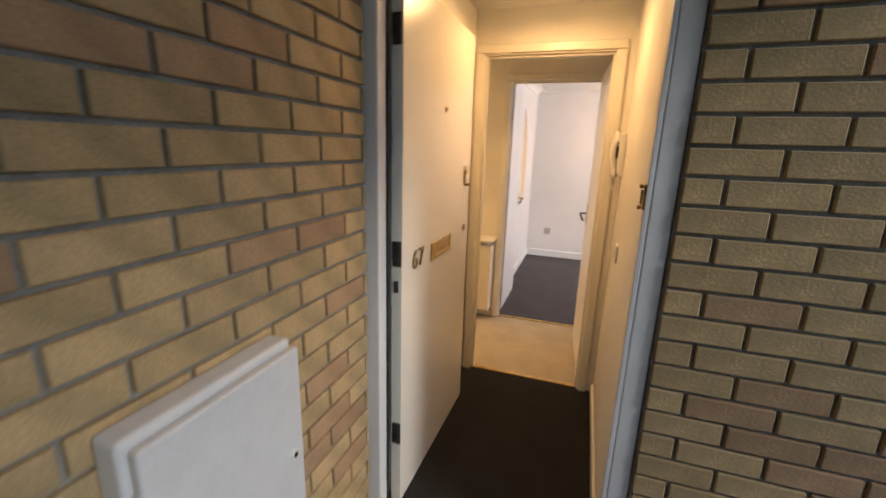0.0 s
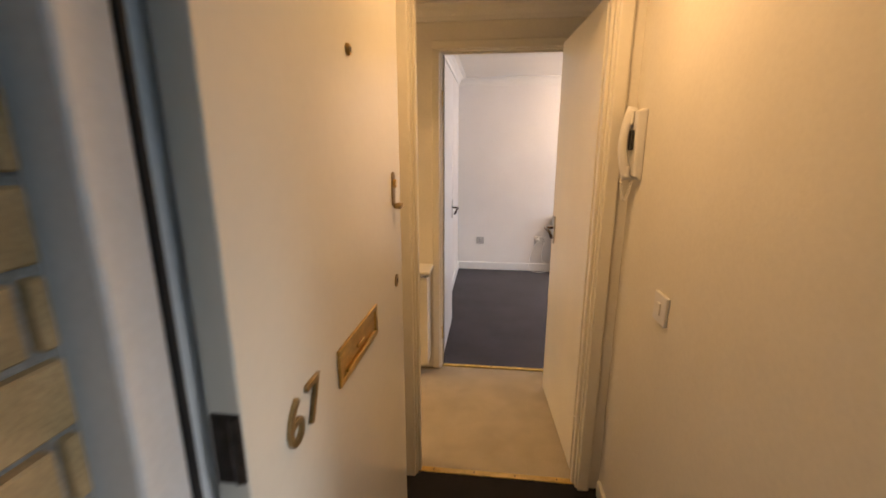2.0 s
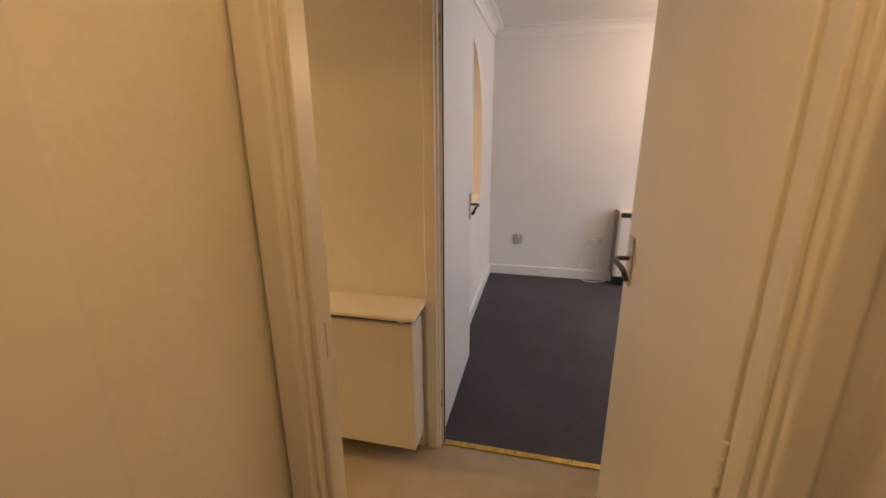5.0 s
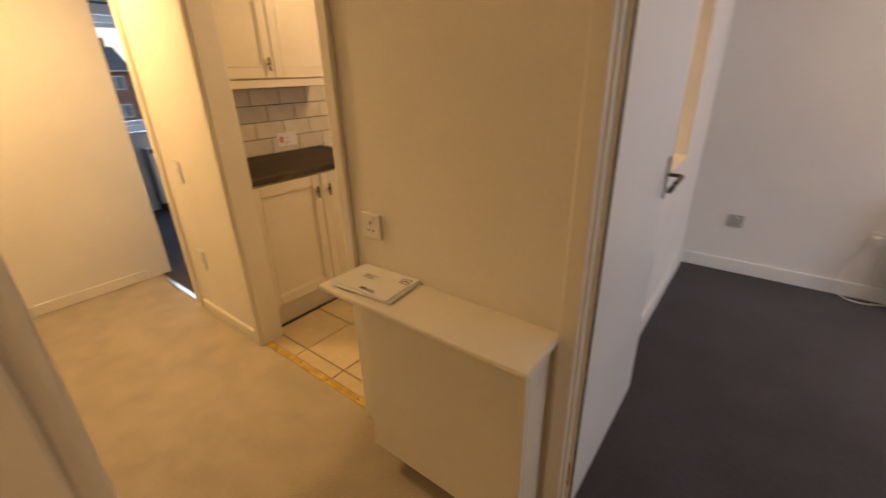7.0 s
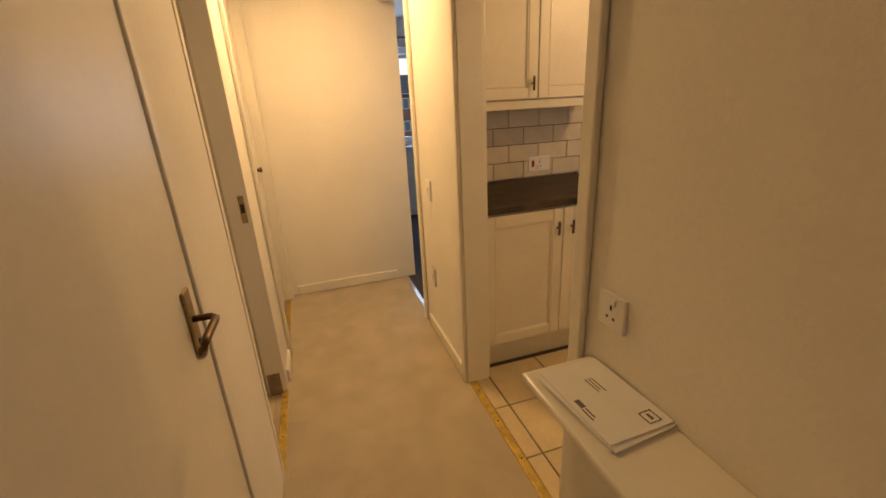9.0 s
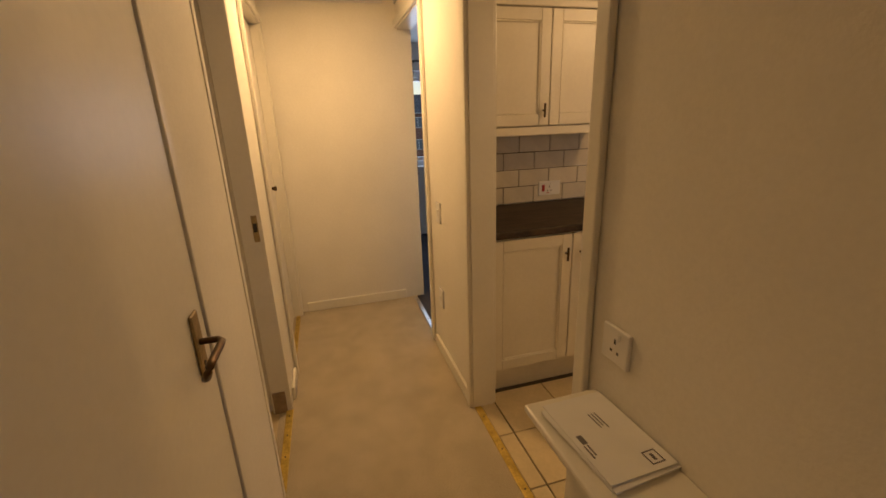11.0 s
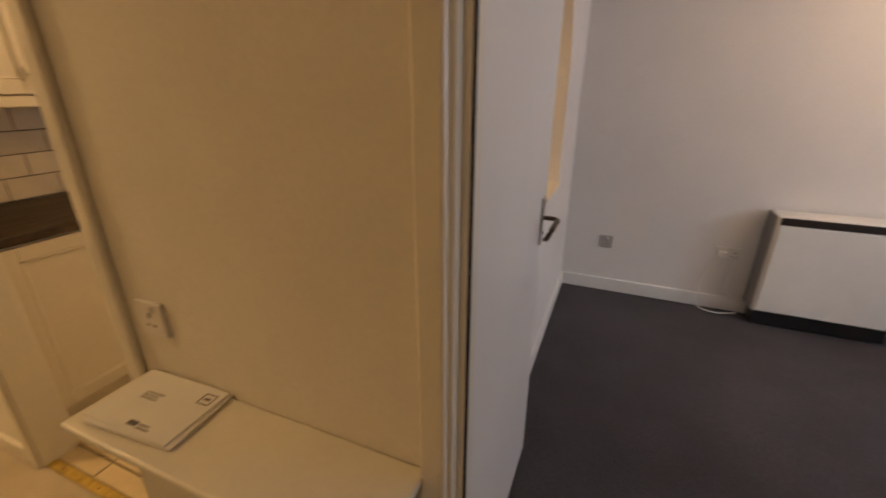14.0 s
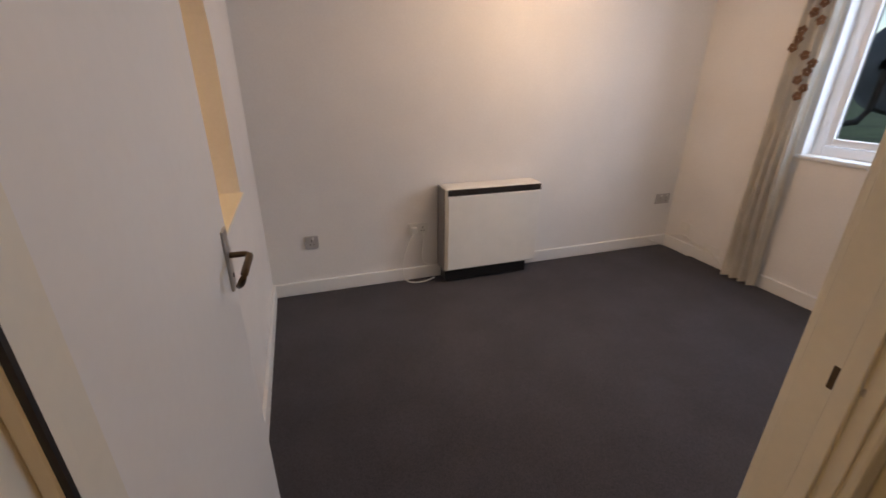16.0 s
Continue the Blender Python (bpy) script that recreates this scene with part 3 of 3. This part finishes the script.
def phone():
    p = thing("entry_phone", (2.405, 3.118, 1.35), 0, "white plastic entry phone with handset and coiled cord on the wall", "entry phone")
    bm = boxes((-.036, 0, -.045, .045, 0, .232), bevel=.007, seg=2)
    for v in bm.verts:
        if v.co.x < -.02:
            v.co.z = .012 + v.co.z * .93
            v.co.x += .010 * (1 - v.co.z / .232)
    part("base", bm, PLASTIC, p)
    pts = [(-.038 - .020 * math.sin(math.pi * i / 12), .0, .002 + .236 * i / 12) for i in range(13)]
    h = part("handset", sweep(pts, .0165, 12, .85), PLASTIC, p, "curved white handset", True)
    part("earpiece", boxes((-.046, -.034, -.02, .02, .182, .23), bevel=.004), PLASTIC, h)
    part("mouthpiece", boxes((-.046, -.034, -.02, .02, .006, .05), bevel=.004), PLASTIC, h)
    part("cradle_switch", boxes((-.043, -.034, -.03, .03, .10, .165), bevel=.003), BLACK, p, "dark cradle switch")
    pts = []
    for i in range(150):
        t = i / 149
        a = math.pi * t
        x, z = -.055 + .035 * t + .004 * math.cos(t * 130), -.075 * math.sin(a) ** .8 if 0 < t < 1 else 0
        pts.append((x, .006 * math.sin(t * 130), z + .004))
    part("coiled_cord", sweep(pts, .0022, 5), PLASTIC, p, "coiled white cord", True)


phone()


# ---- hall furniture ----
def radiator_cabinet():
    c = thing("radiator_cabinet", (1.24, 4.152, .10), 0, "cream painted boxed-in cabinet hung on the hall wall", "cabinet")
    part("front_panel", boxes((-.29, .29, -.137, -.119, 0, .583), bevel=.003), GLOSS, c)
    part("side_panel", boxes((-.29, -.272, -.118, 0, 0, .575), bevel=.002), GLOSS, c)
    part("side_panel", boxes((.272, .29, -.118, 0, 0, .575), bevel=.002), GLOSS, c)
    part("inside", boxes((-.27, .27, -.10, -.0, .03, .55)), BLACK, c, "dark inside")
    for x in (-.25, .22):
        part("support", boxes((x, x + .03, -.11, 0, .576, .606)), GLOSS, c)


radiator_cabinet()
shelf = thing("wall_shelf", (1.18, 4.17, .715), 0, "cream painted wooden shelf over the hall cabinet", "shelf")
part("board", boxes((-.37, .37, -.197, -.0005, 0, .020), bevel=.006, seg=2), GLOSS, shelf)
part("bracket", boxes((.30, .32, -.10, -.001, -.05, -.001), bevel=.002), GLOSS, shelf)


def letters():
    e = thing("envelopes", (.962, 4.083, .7355), 3, "stack of white printed letters lying on the shelf", "letters")
    for i, (dx, dy, a) in enumerate(((0, 0, 0), (.006, -.003, 2), (-.004, .003, -1))):
        bm = boxes((-.118, .118, -.078, .078, i * .004, i * .004 + .0034), bevel=.001)
        bmesh.ops.rotate(bm, verts=bm.verts, cent=(0, 0, 0), matrix=Euler((0, 0, radians(a))).to_matrix())
        bmesh.ops.translate(bm, verts=bm.verts, vec=(dx, dy, 0))
        part("envelope", bm, PAPER, e)
    z = .0125
    part("print_mark", boxes((-.012, .012, -.062, -.05, z - .0009, z), bevel=0), INK, e, "dark printed logo bar")
    part("print_mark", boxes((.016, .05, -.064, -.061, z - .0009, z), (.016, .044, -.056, -.053, z - .0009, z)), INK, e)
    part("print_lines", boxes((-.06, -.01, .02, .022, z - .0009, z), (-.06, -.02, .012, .014, z - .0009, z), (-.06, -.015, .004, .006, z - .0009, z)), INK, e)
    part("stamp_frame", boxes((.07, .102, .03, .032, z - .0009, z), (.07, .102, .058, .06, z - .0009, z), (.07, .072, .032, .058, z - .0009, z), (.10, .102, .032, .058, z - .0009, z), (.078, .094, .042, .048, z - .0009, z)), INK, e)


letters()


# ---- kitchen ----
def shaker_door(parent, y0, y1, z0, z1, hy, hz, x=0.0):
    """A framed cabinet door that looks along +x."""
    f = .055
    d = part("door", boxes((x, x + .019, y0, y0 + f, z0, z1), (x, x + .019, y1 - f, y1, z0, z1), (x, x + .019, y0 + f, y1 - f, z0, z0 + f), (x, x + .019, y0 + f, y1 - f, z1 - f, z1), bevel=.003), CABINET, parent)
    part("panel", boxes((x + .001, x + .009, y0 + f - .002, y1 - f + .002, z0 + f - .002, z1 - f + .002)), CABINET, d)
    m = .009
    a0, a1, b0, b1 = y0 + f, y1 - f, z0 + f, z1 - f
    part("moulding", boxes((x + .008, x + .017, a0, a0 + m, b0, b1), (x + .008, x + .017, a1 - m, a1, b0, b1), (x + .008, x + .017, a0 + m, a1 - m, b0, b0 + m), (x + .008, x + .017, a0 + m, a1 - m, b1 - m, b1), bevel=.003), CABINET, d)
    bm = sweep([(x + .040, hy, hz - .034), (x + .040, hy, hz - .02), (x + .041, hy, hz), (x + .040, hy, hz + .02), (x + .040, hy, hz + .034)], .006, 8)
    cyl(bm, (x + .018, hy, hz), (x + .040, hy, hz), .005, seg=10)
    part("handle", bm, BRONZE, d, "dark bronze T-bar handle", True)


def base_unit(y0, y1, hy):
    u = thing("base_cabinet", (-.17, (y0 + y1) / 2, 0), 0, "cream panelled kitchen base cabinet under the worktop", "kitchen cabinet", "kitchen base cabinets")
    h = (y1 - y0) / 2
    part("body", boxes((-.55, -.002, -h, h, .14, .845)), CABINET, u)
    part("plinth", boxes((-.55, -.03, -h, h, 0, .139)), CABINET, u)
    shaker_door(u, -h + .002, h - .002, .145, .838, hy - (y0 + y1) / 2, .74)


base_unit(4.29, 4.72, 4.685)
base_unit(4.721, 5.22, 4.765)
base_unit(5.221, 5.70, 5.66)
base_unit(5.701, 6.17, 5.75)


def wall_unit(y0, y1, hy):
    u = thing("wall_cabinet", (-.44, (y0 + y1) / 2, 1.345), 0, "cream panelled kitchen wall cabinet", "kitchen cabinet", "kitchen wall cabinets")
    h = (y1 - y0) / 2
    part("body", boxes((-.285, -.002, -h, h, 0, .54)), CABINET, u)
    shaker_door(u, -h + .002, h - .002, .002, .538, hy - (y0 + y1) / 2, .075)


wall_unit(4.29, 4.715, 4.68)
wall_unit(4.716, 5.15, 5.105)
pel = thing("pelmet", (-.44, 4.72, 1.298), 0, "cream moulded pelmet under the wall cabinets", "pelmet", "", "structure")
part("rail", boxes((-.02, .006, -.43, .43, 0, .046), bevel=.006, seg=2), CABINET, pel)
part("side_rail", boxes((-.285, -.022, .41, .43, 0, .046), bevel=.004), CABINET, pel)
cor = thing("cornice", (-.44, 4.72, 1.888), 0, "cream moulded cornice on the wall cabinets", "cornice", "", "structure")
part("rail", boxes((-.28, .02, -.43, .44, 0, .035), (-.28, .035, -.43, .455, .036, .06), bevel=.006, seg=2), CABINET, cor)

top = thing("worktop", (-.44, 5.45, .848), 0, "dark streaked wood-effect kitchen worktop", "worktop")
part("slab", boxes((-.288, .30, -1.18, 1.168, 0, .038), bevel=.008, seg=3), WORKTOP, top)
part("slab_return", boxes((.302, 1.78, .57, 1.168, 0, .038), bevel=.008, seg=3), WORKTOP, top)
hob = thing("hob", (-.44, 5.42, .8865), 0, "white enamel hob with dark round plates let into the worktop", "hob")
part("plate", boxes((-.24, .24, -.27, .27, 0, .016), bevel=.007, seg=3), PLASTIC, hob)
for x, y, r in ((-.11, -.13, .075), (.11, -.13, .09), (-.11, .13, .09), (.11, .13, .075)):
    c = bmesh.new()
    cyl(c, (x, y, .0155), (x, y, .024), r, r * .95, 28)
    part("ring", c, BLACK, hob, "black hot plate")
for i in range(3):
    u = thing("base_cabinet", (-.1 + .48 * i, 6.05, 0), 90, "cream panelled kitchen base cabinet under the worktop", "kitchen cabinet", "kitchen base cabinets")
    part("body", boxes((.02, .55, -.235, .235, .14, .845)), CABINET, u)
    part("plinth", boxes((.05, .55, -.235, .235, 0, .139)), CABINET, u)
cooker = faceplate("cooker_switch", (-.722, 4.905, .968), 90, .146, .086, "white cooker control unit with a red switch on the tiles", "switch", 1)
part("red_rocker", boxes((-.052, -.034, -.0145, -.009, -.018, .022), bevel=.002), RED, cooker, "red rocker switch")
part("lettering", boxes((-.02, .0, -.0112, -.009, -.03, -.026)), RED, cooker)


# ---- living room and bedroom ----
def heater(loc, rz, label):
    h = thing("storage_heater", loc, rz, label, "heater", "storage heaters")
    part("body", boxes((-.36, .36, -.15, 0, .0, .605), bevel=.014, seg=3), PLASTIC, h)
    part("front_panel", boxes((-.343, .357, -.160, -.1505, .012, .545), bevel=.004, seg=2), PLASTIC, h)
    g = part("grille", boxes((-.343, .358, -.157, -.1505, .552, .594), bevel=.002), DARK_GRILLE, h, "dark brown outlet grille")
    for i in range(23):
        x = -.33 + i * .0295
        part("slat", boxes((x, x + .003, -.1605, -.1575, .555, .591)), BLACK, g)
    part("end_cap", boxes((-.369, -.3605, -.145, -.004, .004, .60), bevel=.003), HEATER_END, h, "dark grey end panel")
    part("plinth", boxes((-.345, .30, -.125, -.01, -.088, -.0005), bevel=.003), BLACK, h, "dark recessed plinth")


heater((3.02, 6.602, .10), 0, "white slimline storage heater with a dark grille")
heater((-3.482, 5.25, .09), 90, "white slimline storage heater under the bedroom window")


def window(name, x, y0, y1, z0, z1, face, label):
    """A plastic window in a wall across x; face is the side of the room."""
    w = thing(name, (x, (y0 + y1) / 2, z0), 0, label, "window", "", "structure")
    h, H2, f, e = (y1 - y0) / 2, z1 - z0, .06, -face * .05
    part("window_frame", boxes((e - .03, e + .03, -h, -h + f, 0, H2), (e - .03, e + .03, h - f, h, 0, H2), (e - .03, e + .03, -h + f, h - f, 0, f), (e - .03, e + .03, -h + f, h - f, H2 - f, H2), (e - .03, e + .03, -.04, .04, f, H2 - f), bevel=.005, seg=2), UPVC, w)
    for a, b in ((-h + f + .004, -.044), (.044, h - f - .004)):
        s = part("sash", boxes((e + face * .006, e + face * .045, a, a + .045, f + .004, H2 - f - .004), (e + face * .006, e + face * .045, b - .045, b, f + .004, H2 - f - .004), (e + face * .006, e + face * .045, a + .045, b - .045, f + .004, f + .049), (e + face * .006, e + face * .045, a + .045, b - .045, H2 - f - .049, H2 - f - .004), bevel=.006, seg=2), UPVC, w)
        g = part("pane", boxes((e + face * .02, e + face * .024, a + .04, b - .04, f + .045, H2 - f - .045)), GLASS, s)
        g.visible_shadow = False
    sl = (min(-face * .02, face * .085), max(-face * .02, face * .085))
    part("window_sill", boxes((*sl, -h - .03, h + .03, -.025, -.0005), bevel=.006, seg=2), UPVC, w)


window("window_living", 4.885, 4.47, 5.74, .945, 2.02, -1, "white plastic living room window with a deep sill")
window("window_bedroom", -3.56, 4.55, 5.80, .86, 1.95, 1, "white plastic bedroom window")


def curtain(name, x, y0, y1, z0, z1, folds, mat, label, flare=1.0, flowers=False):
    c = thing(name, (x, (y0 + y1) / 2, z0), 0, label, "curtain")
    bm = bmesh.new()
    n, rows = folds * 8, 10
    grid = []
    for j in range(rows + 1):
        t = j / rows
        row = []
        for i in range(n + 1):
            s = i / n
            width = (y1 - y0) * (flare + (1 - flare) * t)
            y = (s - .5) * width + .03 * (1 - t) * math.sin(3 * t)
            d = .026 * math.sin(s * folds * 2 * math.pi + 1.2 * t) * (1.1 - .3 * t) + .008 * math.sin(5 * s + 9 * t)
            row.append(bm.verts.new((d, y, t * (z1 - z0))))
        grid.append(row)
    for a, b in zip(grid, grid[1:]):
        for i in range(n):
            bm.faces.new((a[i], a[i + 1], b[i + 1], b[i]))
    bmesh.ops.solidify(bm, geom=bm.faces[:], thickness=.003)
    part("cloth", bm, mat, c, "", True)
    if flowers:
        rng = random.Random(4)
        for k in range(16):
            z = (z1 - z0) * (.62 + .022 * k)
            y = rng.uniform(-.4, .4) * (y1 - y0)
            b = bmesh.new()
            for p in range(5):
                a = p * 2 * math.pi / 5 + k
                cyl(b, (-.046, y + .016 * math.cos(a), z + .016 * math.sin(a)), (-.041, y + .016 * math.cos(a), z + .016 * math.sin(a)), .013, seg=8)
            part("flower", b, FLOWER, c, "brown printed flower")
    return c


curtain("curtain", 4.745, 5.74, 5.94, .012, 2.08, 4, CURTAIN, "cream curtain with brown printed flowers hanging to the floor", 1.25, True)
curtain("curtain", 4.745, 4.35, 4.55, .012, 2.08, 4, CURTAIN, "cream curtain with brown printed flowers hanging to the floor", 1.2, True)
rod = thing("curtain_rod", (4.745, 5.2, 2.095), 0, "dark metal curtain rod over the window", "curtain rod")
b = bmesh.new()
cyl(b, (0, -.95, 0), (0, .95, 0), .011, seg=12)
part("pole", b, STEEL_DARK, rod)
for y in (-.8, .8):
    part("bracket", boxes((0.012, .074, y - .008, y + .008, -.01, .01), bevel=.002), STEEL_DARK, rod)
curtain("curtain", -3.42, 4.30, 4.66, .30, 2.02, 5, CURTAIN_RED, "dark red curtain gathered beside the bedroom window")
rod2 = thing("curtain_rod", (-3.42, 5.2, 2.04), 0, "dark metal curtain rod over the bedroom window", "curtain rod")
b = bmesh.new()
cyl(b, (0, -.95, 0), (0, .95, 0), .011, seg=12)
part("pole", b, STEEL_DARK, rod2)
part("bracket", boxes((-.079, -.012, -.5, -.484, -.01, .01), (-.079, -.012, .5, .516, -.01, .01), bevel=.002), STEEL_DARK, rod2)


# ---- ceiling lamps ----
def ceiling_lamp(name, loc, r, label):
    l = thing(name, loc, 0, label, "ceiling lamp")
    b = bmesh.new()
    cyl(b, (0, 0, -.022), (0, 0, 0), r, seg=32)
    part("base", b, PLASTIC, l)
    b = bmesh.new()
    cyl(b, (0, 0, -.06), (0, 0, -.0225), r * .62, r * .92, 32)
    part("diffuser", b, SHADE, l, "glowing opal diffuser", True)


ceiling_lamp("ceiling_lamp", (2.0, 2.75, H), .13, "round opal ceiling lamp glowing warm in the lobby")
ceiling_lamp("ceiling_lamp", (-.7, 3.70, H), .13, "round opal ceiling lamp glowing warm in the hall")


def pendant(loc, drop, label):
    p = thing("pendant_lamp", loc, 0, label, "pendant lamp")
    b = bmesh.new()
    cyl(b, (0, 0, -.03), (0, 0, 0), .045, .05, 24)
    part("ceiling_rose", b, PLASTIC, p)
    b = bmesh.new()
    cyl(b, (0, 0, -drop + .05), (0, 0, -.031), .0035, seg=8)
    part("flex", b, PLASTIC, p)
    b = bmesh.new()
    cyl(b, (0, 0, -drop), (0, 0, -drop + .0495), .018, seg=16)
    part("lampholder", b, PLASTIC, p)


pendant((3.30, 5.85, H), .28, "plain pendant lamp hanging from the living room ceiling")
pendant((.45, 5.40, H), .24, "plain pendant lamp hanging from the kitchen ceiling")


alarm = thing("smoke_alarm", (-1.25, 3.78, H), 0, "small white smoke alarm on the hall ceiling", "smoke alarm")
part("body", boxes((-.07, .07, -.07, .07, -.04, 0), bevel=.012, seg=3), PLASTIC, alarm)


# ---- outside ----
def house(loc, rz, w, mat, label, storeys=2):
    h = thing("terraced_house", loc, rz, label, "house", "houses across the road")
    d, e = 7.5, storeys * 2.7
    part("wall", boxes((-w / 2, w / 2, 0, d, 0, e)), mat, h)
    b = bmesh.new()
    v = [b.verts.new(p) for p in ((-w / 2 - .1, -.4, e), (w / 2 + .1, -.4, e), (w / 2 + .1, d / 2, e + 2.4), (-w / 2 - .1, d / 2, e + 2.4), (-w / 2 - .1, d + .4, e), (w / 2 + .1, d + .4, e))]
    for f in ((0, 1, 2, 3), (3, 2, 5, 4), (0, 3, 4), (1, 5, 2), (0, 4, 5, 1)):
        b.faces.new([v[i] for i in f])
    r = part("roof", b, ROOF, h, "grey tiled roof")
    part("chimney", boxes((w * .3, w * .3 + .7, d / 2 - .4, d / 2 + .4, e + 1.6, e + 3.2)), mat, r)
    part("gutter", boxes((-w / 2, w / 2, -.5, -.41, e - .08, e + .02)), UPVC, h)
    for s in range(storeys):
        for k in (-1, 1):
            x, z = k * w * .24, .9 + s * 2.7
            wi = part("window", boxes((x - .8, x - .72, -.06, .02, z, z + 1.3), (x + .72, x + .8, -.06, .02, z, z + 1.3), (x - .72, x + .72, -.06, .02, z, z + .08), (x - .72, x + .72, -.06, .02, z + 1.22, z + 1.3), (x - .04, x + .04, -.06, .02, z + .08, z + 1.22)), UPVC, h)
            part("pane", boxes((x - .72, x + .72, -.02, -.005, z + .08, z + 1.22)), DISH, wi)


for i in range(4):
    house((-52, -2.5 + i * 6.6, -3), 90, 6.5, HOUSE_BRICK, "red brick terraced house with a grey tiled roof")
for i in range(3):
    house((24, -2 + i * 6.6, -3), -90, 6.5, HOUSE_RENDER, "pale rendered terraced house with a grey tiled roof", 3)


def dish():
    d = thing("satellite_dish", (4.952, 5.80, 1.17), 0, "grey satellite dish on a wall bracket outside the window", "satellite dish")
    b = bmesh.new()
    n, rings = 28, []
    for j in range(6):
        r = .27 * j / 5
        rings.append([b.verts.new((.42 + .22 * r * r * 8 - .12, -.12 + r * math.cos(2 * math.pi * k / n), .30 + r * 1.05 * math.sin(2 * math.pi * k / n))) for k in range(n)])
    for a, c in zip(rings[1:], rings[2:]):
        for k in range(n):
            b.faces.new((a[k], a[(k + 1) % n], c[(k + 1) % n], c[k]))
    b.faces.new(rings[1])
    bmesh.ops.solidify(b, geom=b.faces[:], thickness=.006)
    part("reflector", b, DISH, d, "grey curved reflector", True)
    b = sweep([(0, .0, -.06), (.12, -.03, -.05), (.22, -.10, -.03), (.27, -.12, .05), (.28, -.12, .28)], .02, 10)
    part("bracket", b, STEEL_DARK, d, "dark mounting pole")
    part("feed_arm", sweep([(.28, -.12, .05), (.55, -.12, .0), (.74, -.12, .18)], .012, 8), STEEL_DARK, d)
    part("wall_plate", boxes((-.002, .012, -.06, .06, -.14, .02), bevel=.002), STEEL_DARK, d)


dish()


# ---- kitchen tiles ----
def tile_mesh(name, sx, sy, sz, bevel, mat):
    return to_mesh(name, boxes((-sx / 2, sx / 2, -sy / 2, sy / 2, -sz / 2, sz / 2), bevel=bevel), mat)


tm = tile_mesh("floor_tile", .294, .294, .012, .002, VINYL)
for ix in range(-1, 5):
    for iy in range(-1, 8):
        x, y = .28 + .30 * (ix - 0) , 4.435 + .30 * iy
        if y < 4.27 or y > 6.0 or x < -.15 or x > 1.2:
            continue
        t = new("tile", tm)
        t.parent = kitchen_floor
        t.location = (x, y, -.002)
half = tile_mesh("cut_floor_tile", .294, .07, .012, .002, VINYL)
for ix in range(-1, 3):
    x = .28 + .30 * ix
    if -.1 < x < .65:
        t = new("tile", half)
        t.parent = kitchen_floor
        t.location = (x, 4.2465, -.002)

backsplash = solid("wall_tiling", boxes((-.73, -.726, 4.275, 6.60, .888, 1.60)), GROUT, "cream metro tiles with dark grout above the worktop", "tiling")
wt = tile_mesh("wall_tile", .008, .196, .097, .002, WALL_TILE)
for j in range(7):
    for i in range(12):
        y = 4.30 + .2 * i + (.1 if j % 2 else 0)
        z = .888 + .0515 + .1005 * j
        if y > 6.5 or z > 1.56:
            continue
        t = new("tile", wt)
        t.parent = backsplash
        t.location = (-.7235, y, z)
north_tiles = solid("wall_tiling_north", boxes((-.72, 1.36, 6.6155, 6.6195, .888, 1.30)), GROUT, "cream metro tiles with dark grout on the kitchen's end wall", "tiling")
wn2 = tile_mesh("wall_tile_north", .196, .008, .097, .002, WALL_TILE)
for j in range(4):
    for i in range(11):
        x = -.60 + .2 * i + (.1 if j % 2 else 0) - .02
        if x > 1.25:
            continue
        t = new("tile", wn2)
        t.parent = north_tiles
        t.location = (x, 6.612, .9395 + .1005 * j)

# ---- bricks ----
bm_l = tile_mesh("stretcher_y", .026, .2135, .0655, .0025, BRICK)
bm_lr = tile_mesh("stretcher_y_red", .026, .2135, .0655, .0025, BRICK_RED)
bm_r = tile_mesh("stretcher_x", .2135, .026, .0655, .0025, BRICK)
bm_rr = tile_mesh("stretcher_x_red", .2135, .026, .0655, .0025, BRICK_RED)
rng = random.Random(7)


def lay(parent, axis, start, way, count, face, rows, joined, firsts):
    """Stretcher bond from an end; firsts are the cut lengths that begin even and odd courses."""
    bm = bmesh.new() if joined else None
    cuts = {}
    for j in rows:
        z = .01325 + .0765 * j
        a = start
        for i in range(count):
            cut = i == 0
            length = firsts[j % 2] if cut else .225
            c = a + way * length / 2
            a += way * length
            jit = rng.uniform(-.0015, .0015)
            if joined:
                w2, p = (length - .0115) / 2, face
                if axis == "y":
                    bx(bm, p - .013, p + .013 + jit, c - w2, c + w2, z - .03275, z + .03275)
                else:
                    bx(bm, c - w2, c + w2, p - .013 + jit, p + .013, z - .03275, z + .03275)
                continue
            red = rng.random() < (.45 if z < .85 else .10)
            if cut:
                if length not in cuts:
                    w = length - .0115
                    cuts[length] = tile_mesh("cut_brick", .026 if axis == "y" else w, w if axis == "y" else .026, .0655, .0025, BRICK)
                me = cuts[length]
            else:
                me = (bm_lr if red else bm_l) if axis == "y" else (bm_rr if red else bm_r)
            b = new("brick", me)
            b.parent = parent
            b.location = (face + jit, c, z) if axis == "y" else (c, face + jit, z)
            b.rotation_euler = (0, rng.uniform(-.006, .006), 0) if axis == "x" else (rng.uniform(-.006, .006), 0, 0)
    if joined:
        p = part("brickwork", bm, BRICK, parent, "distant buff brickwork")
        p["kind"] = "stuff"


lay(wall_left, "y", 1.911, -1, 7, 1.519, range(1, 33), False, (.140, .0265))
lay(wall_right, "x", 2.460, 1, 6, 1.912, range(1, 33), False, (.100, .2135))
lay(wall_left, "y", 1.911 - 6 * .225, -1, 12, 1.519, range(1, 33), True, (.140, .0265))
lay(wall_right, "x", 2.460 + 5 * .225, 1, 7, 1.912, range(1, 33), True, (.100, .2135))
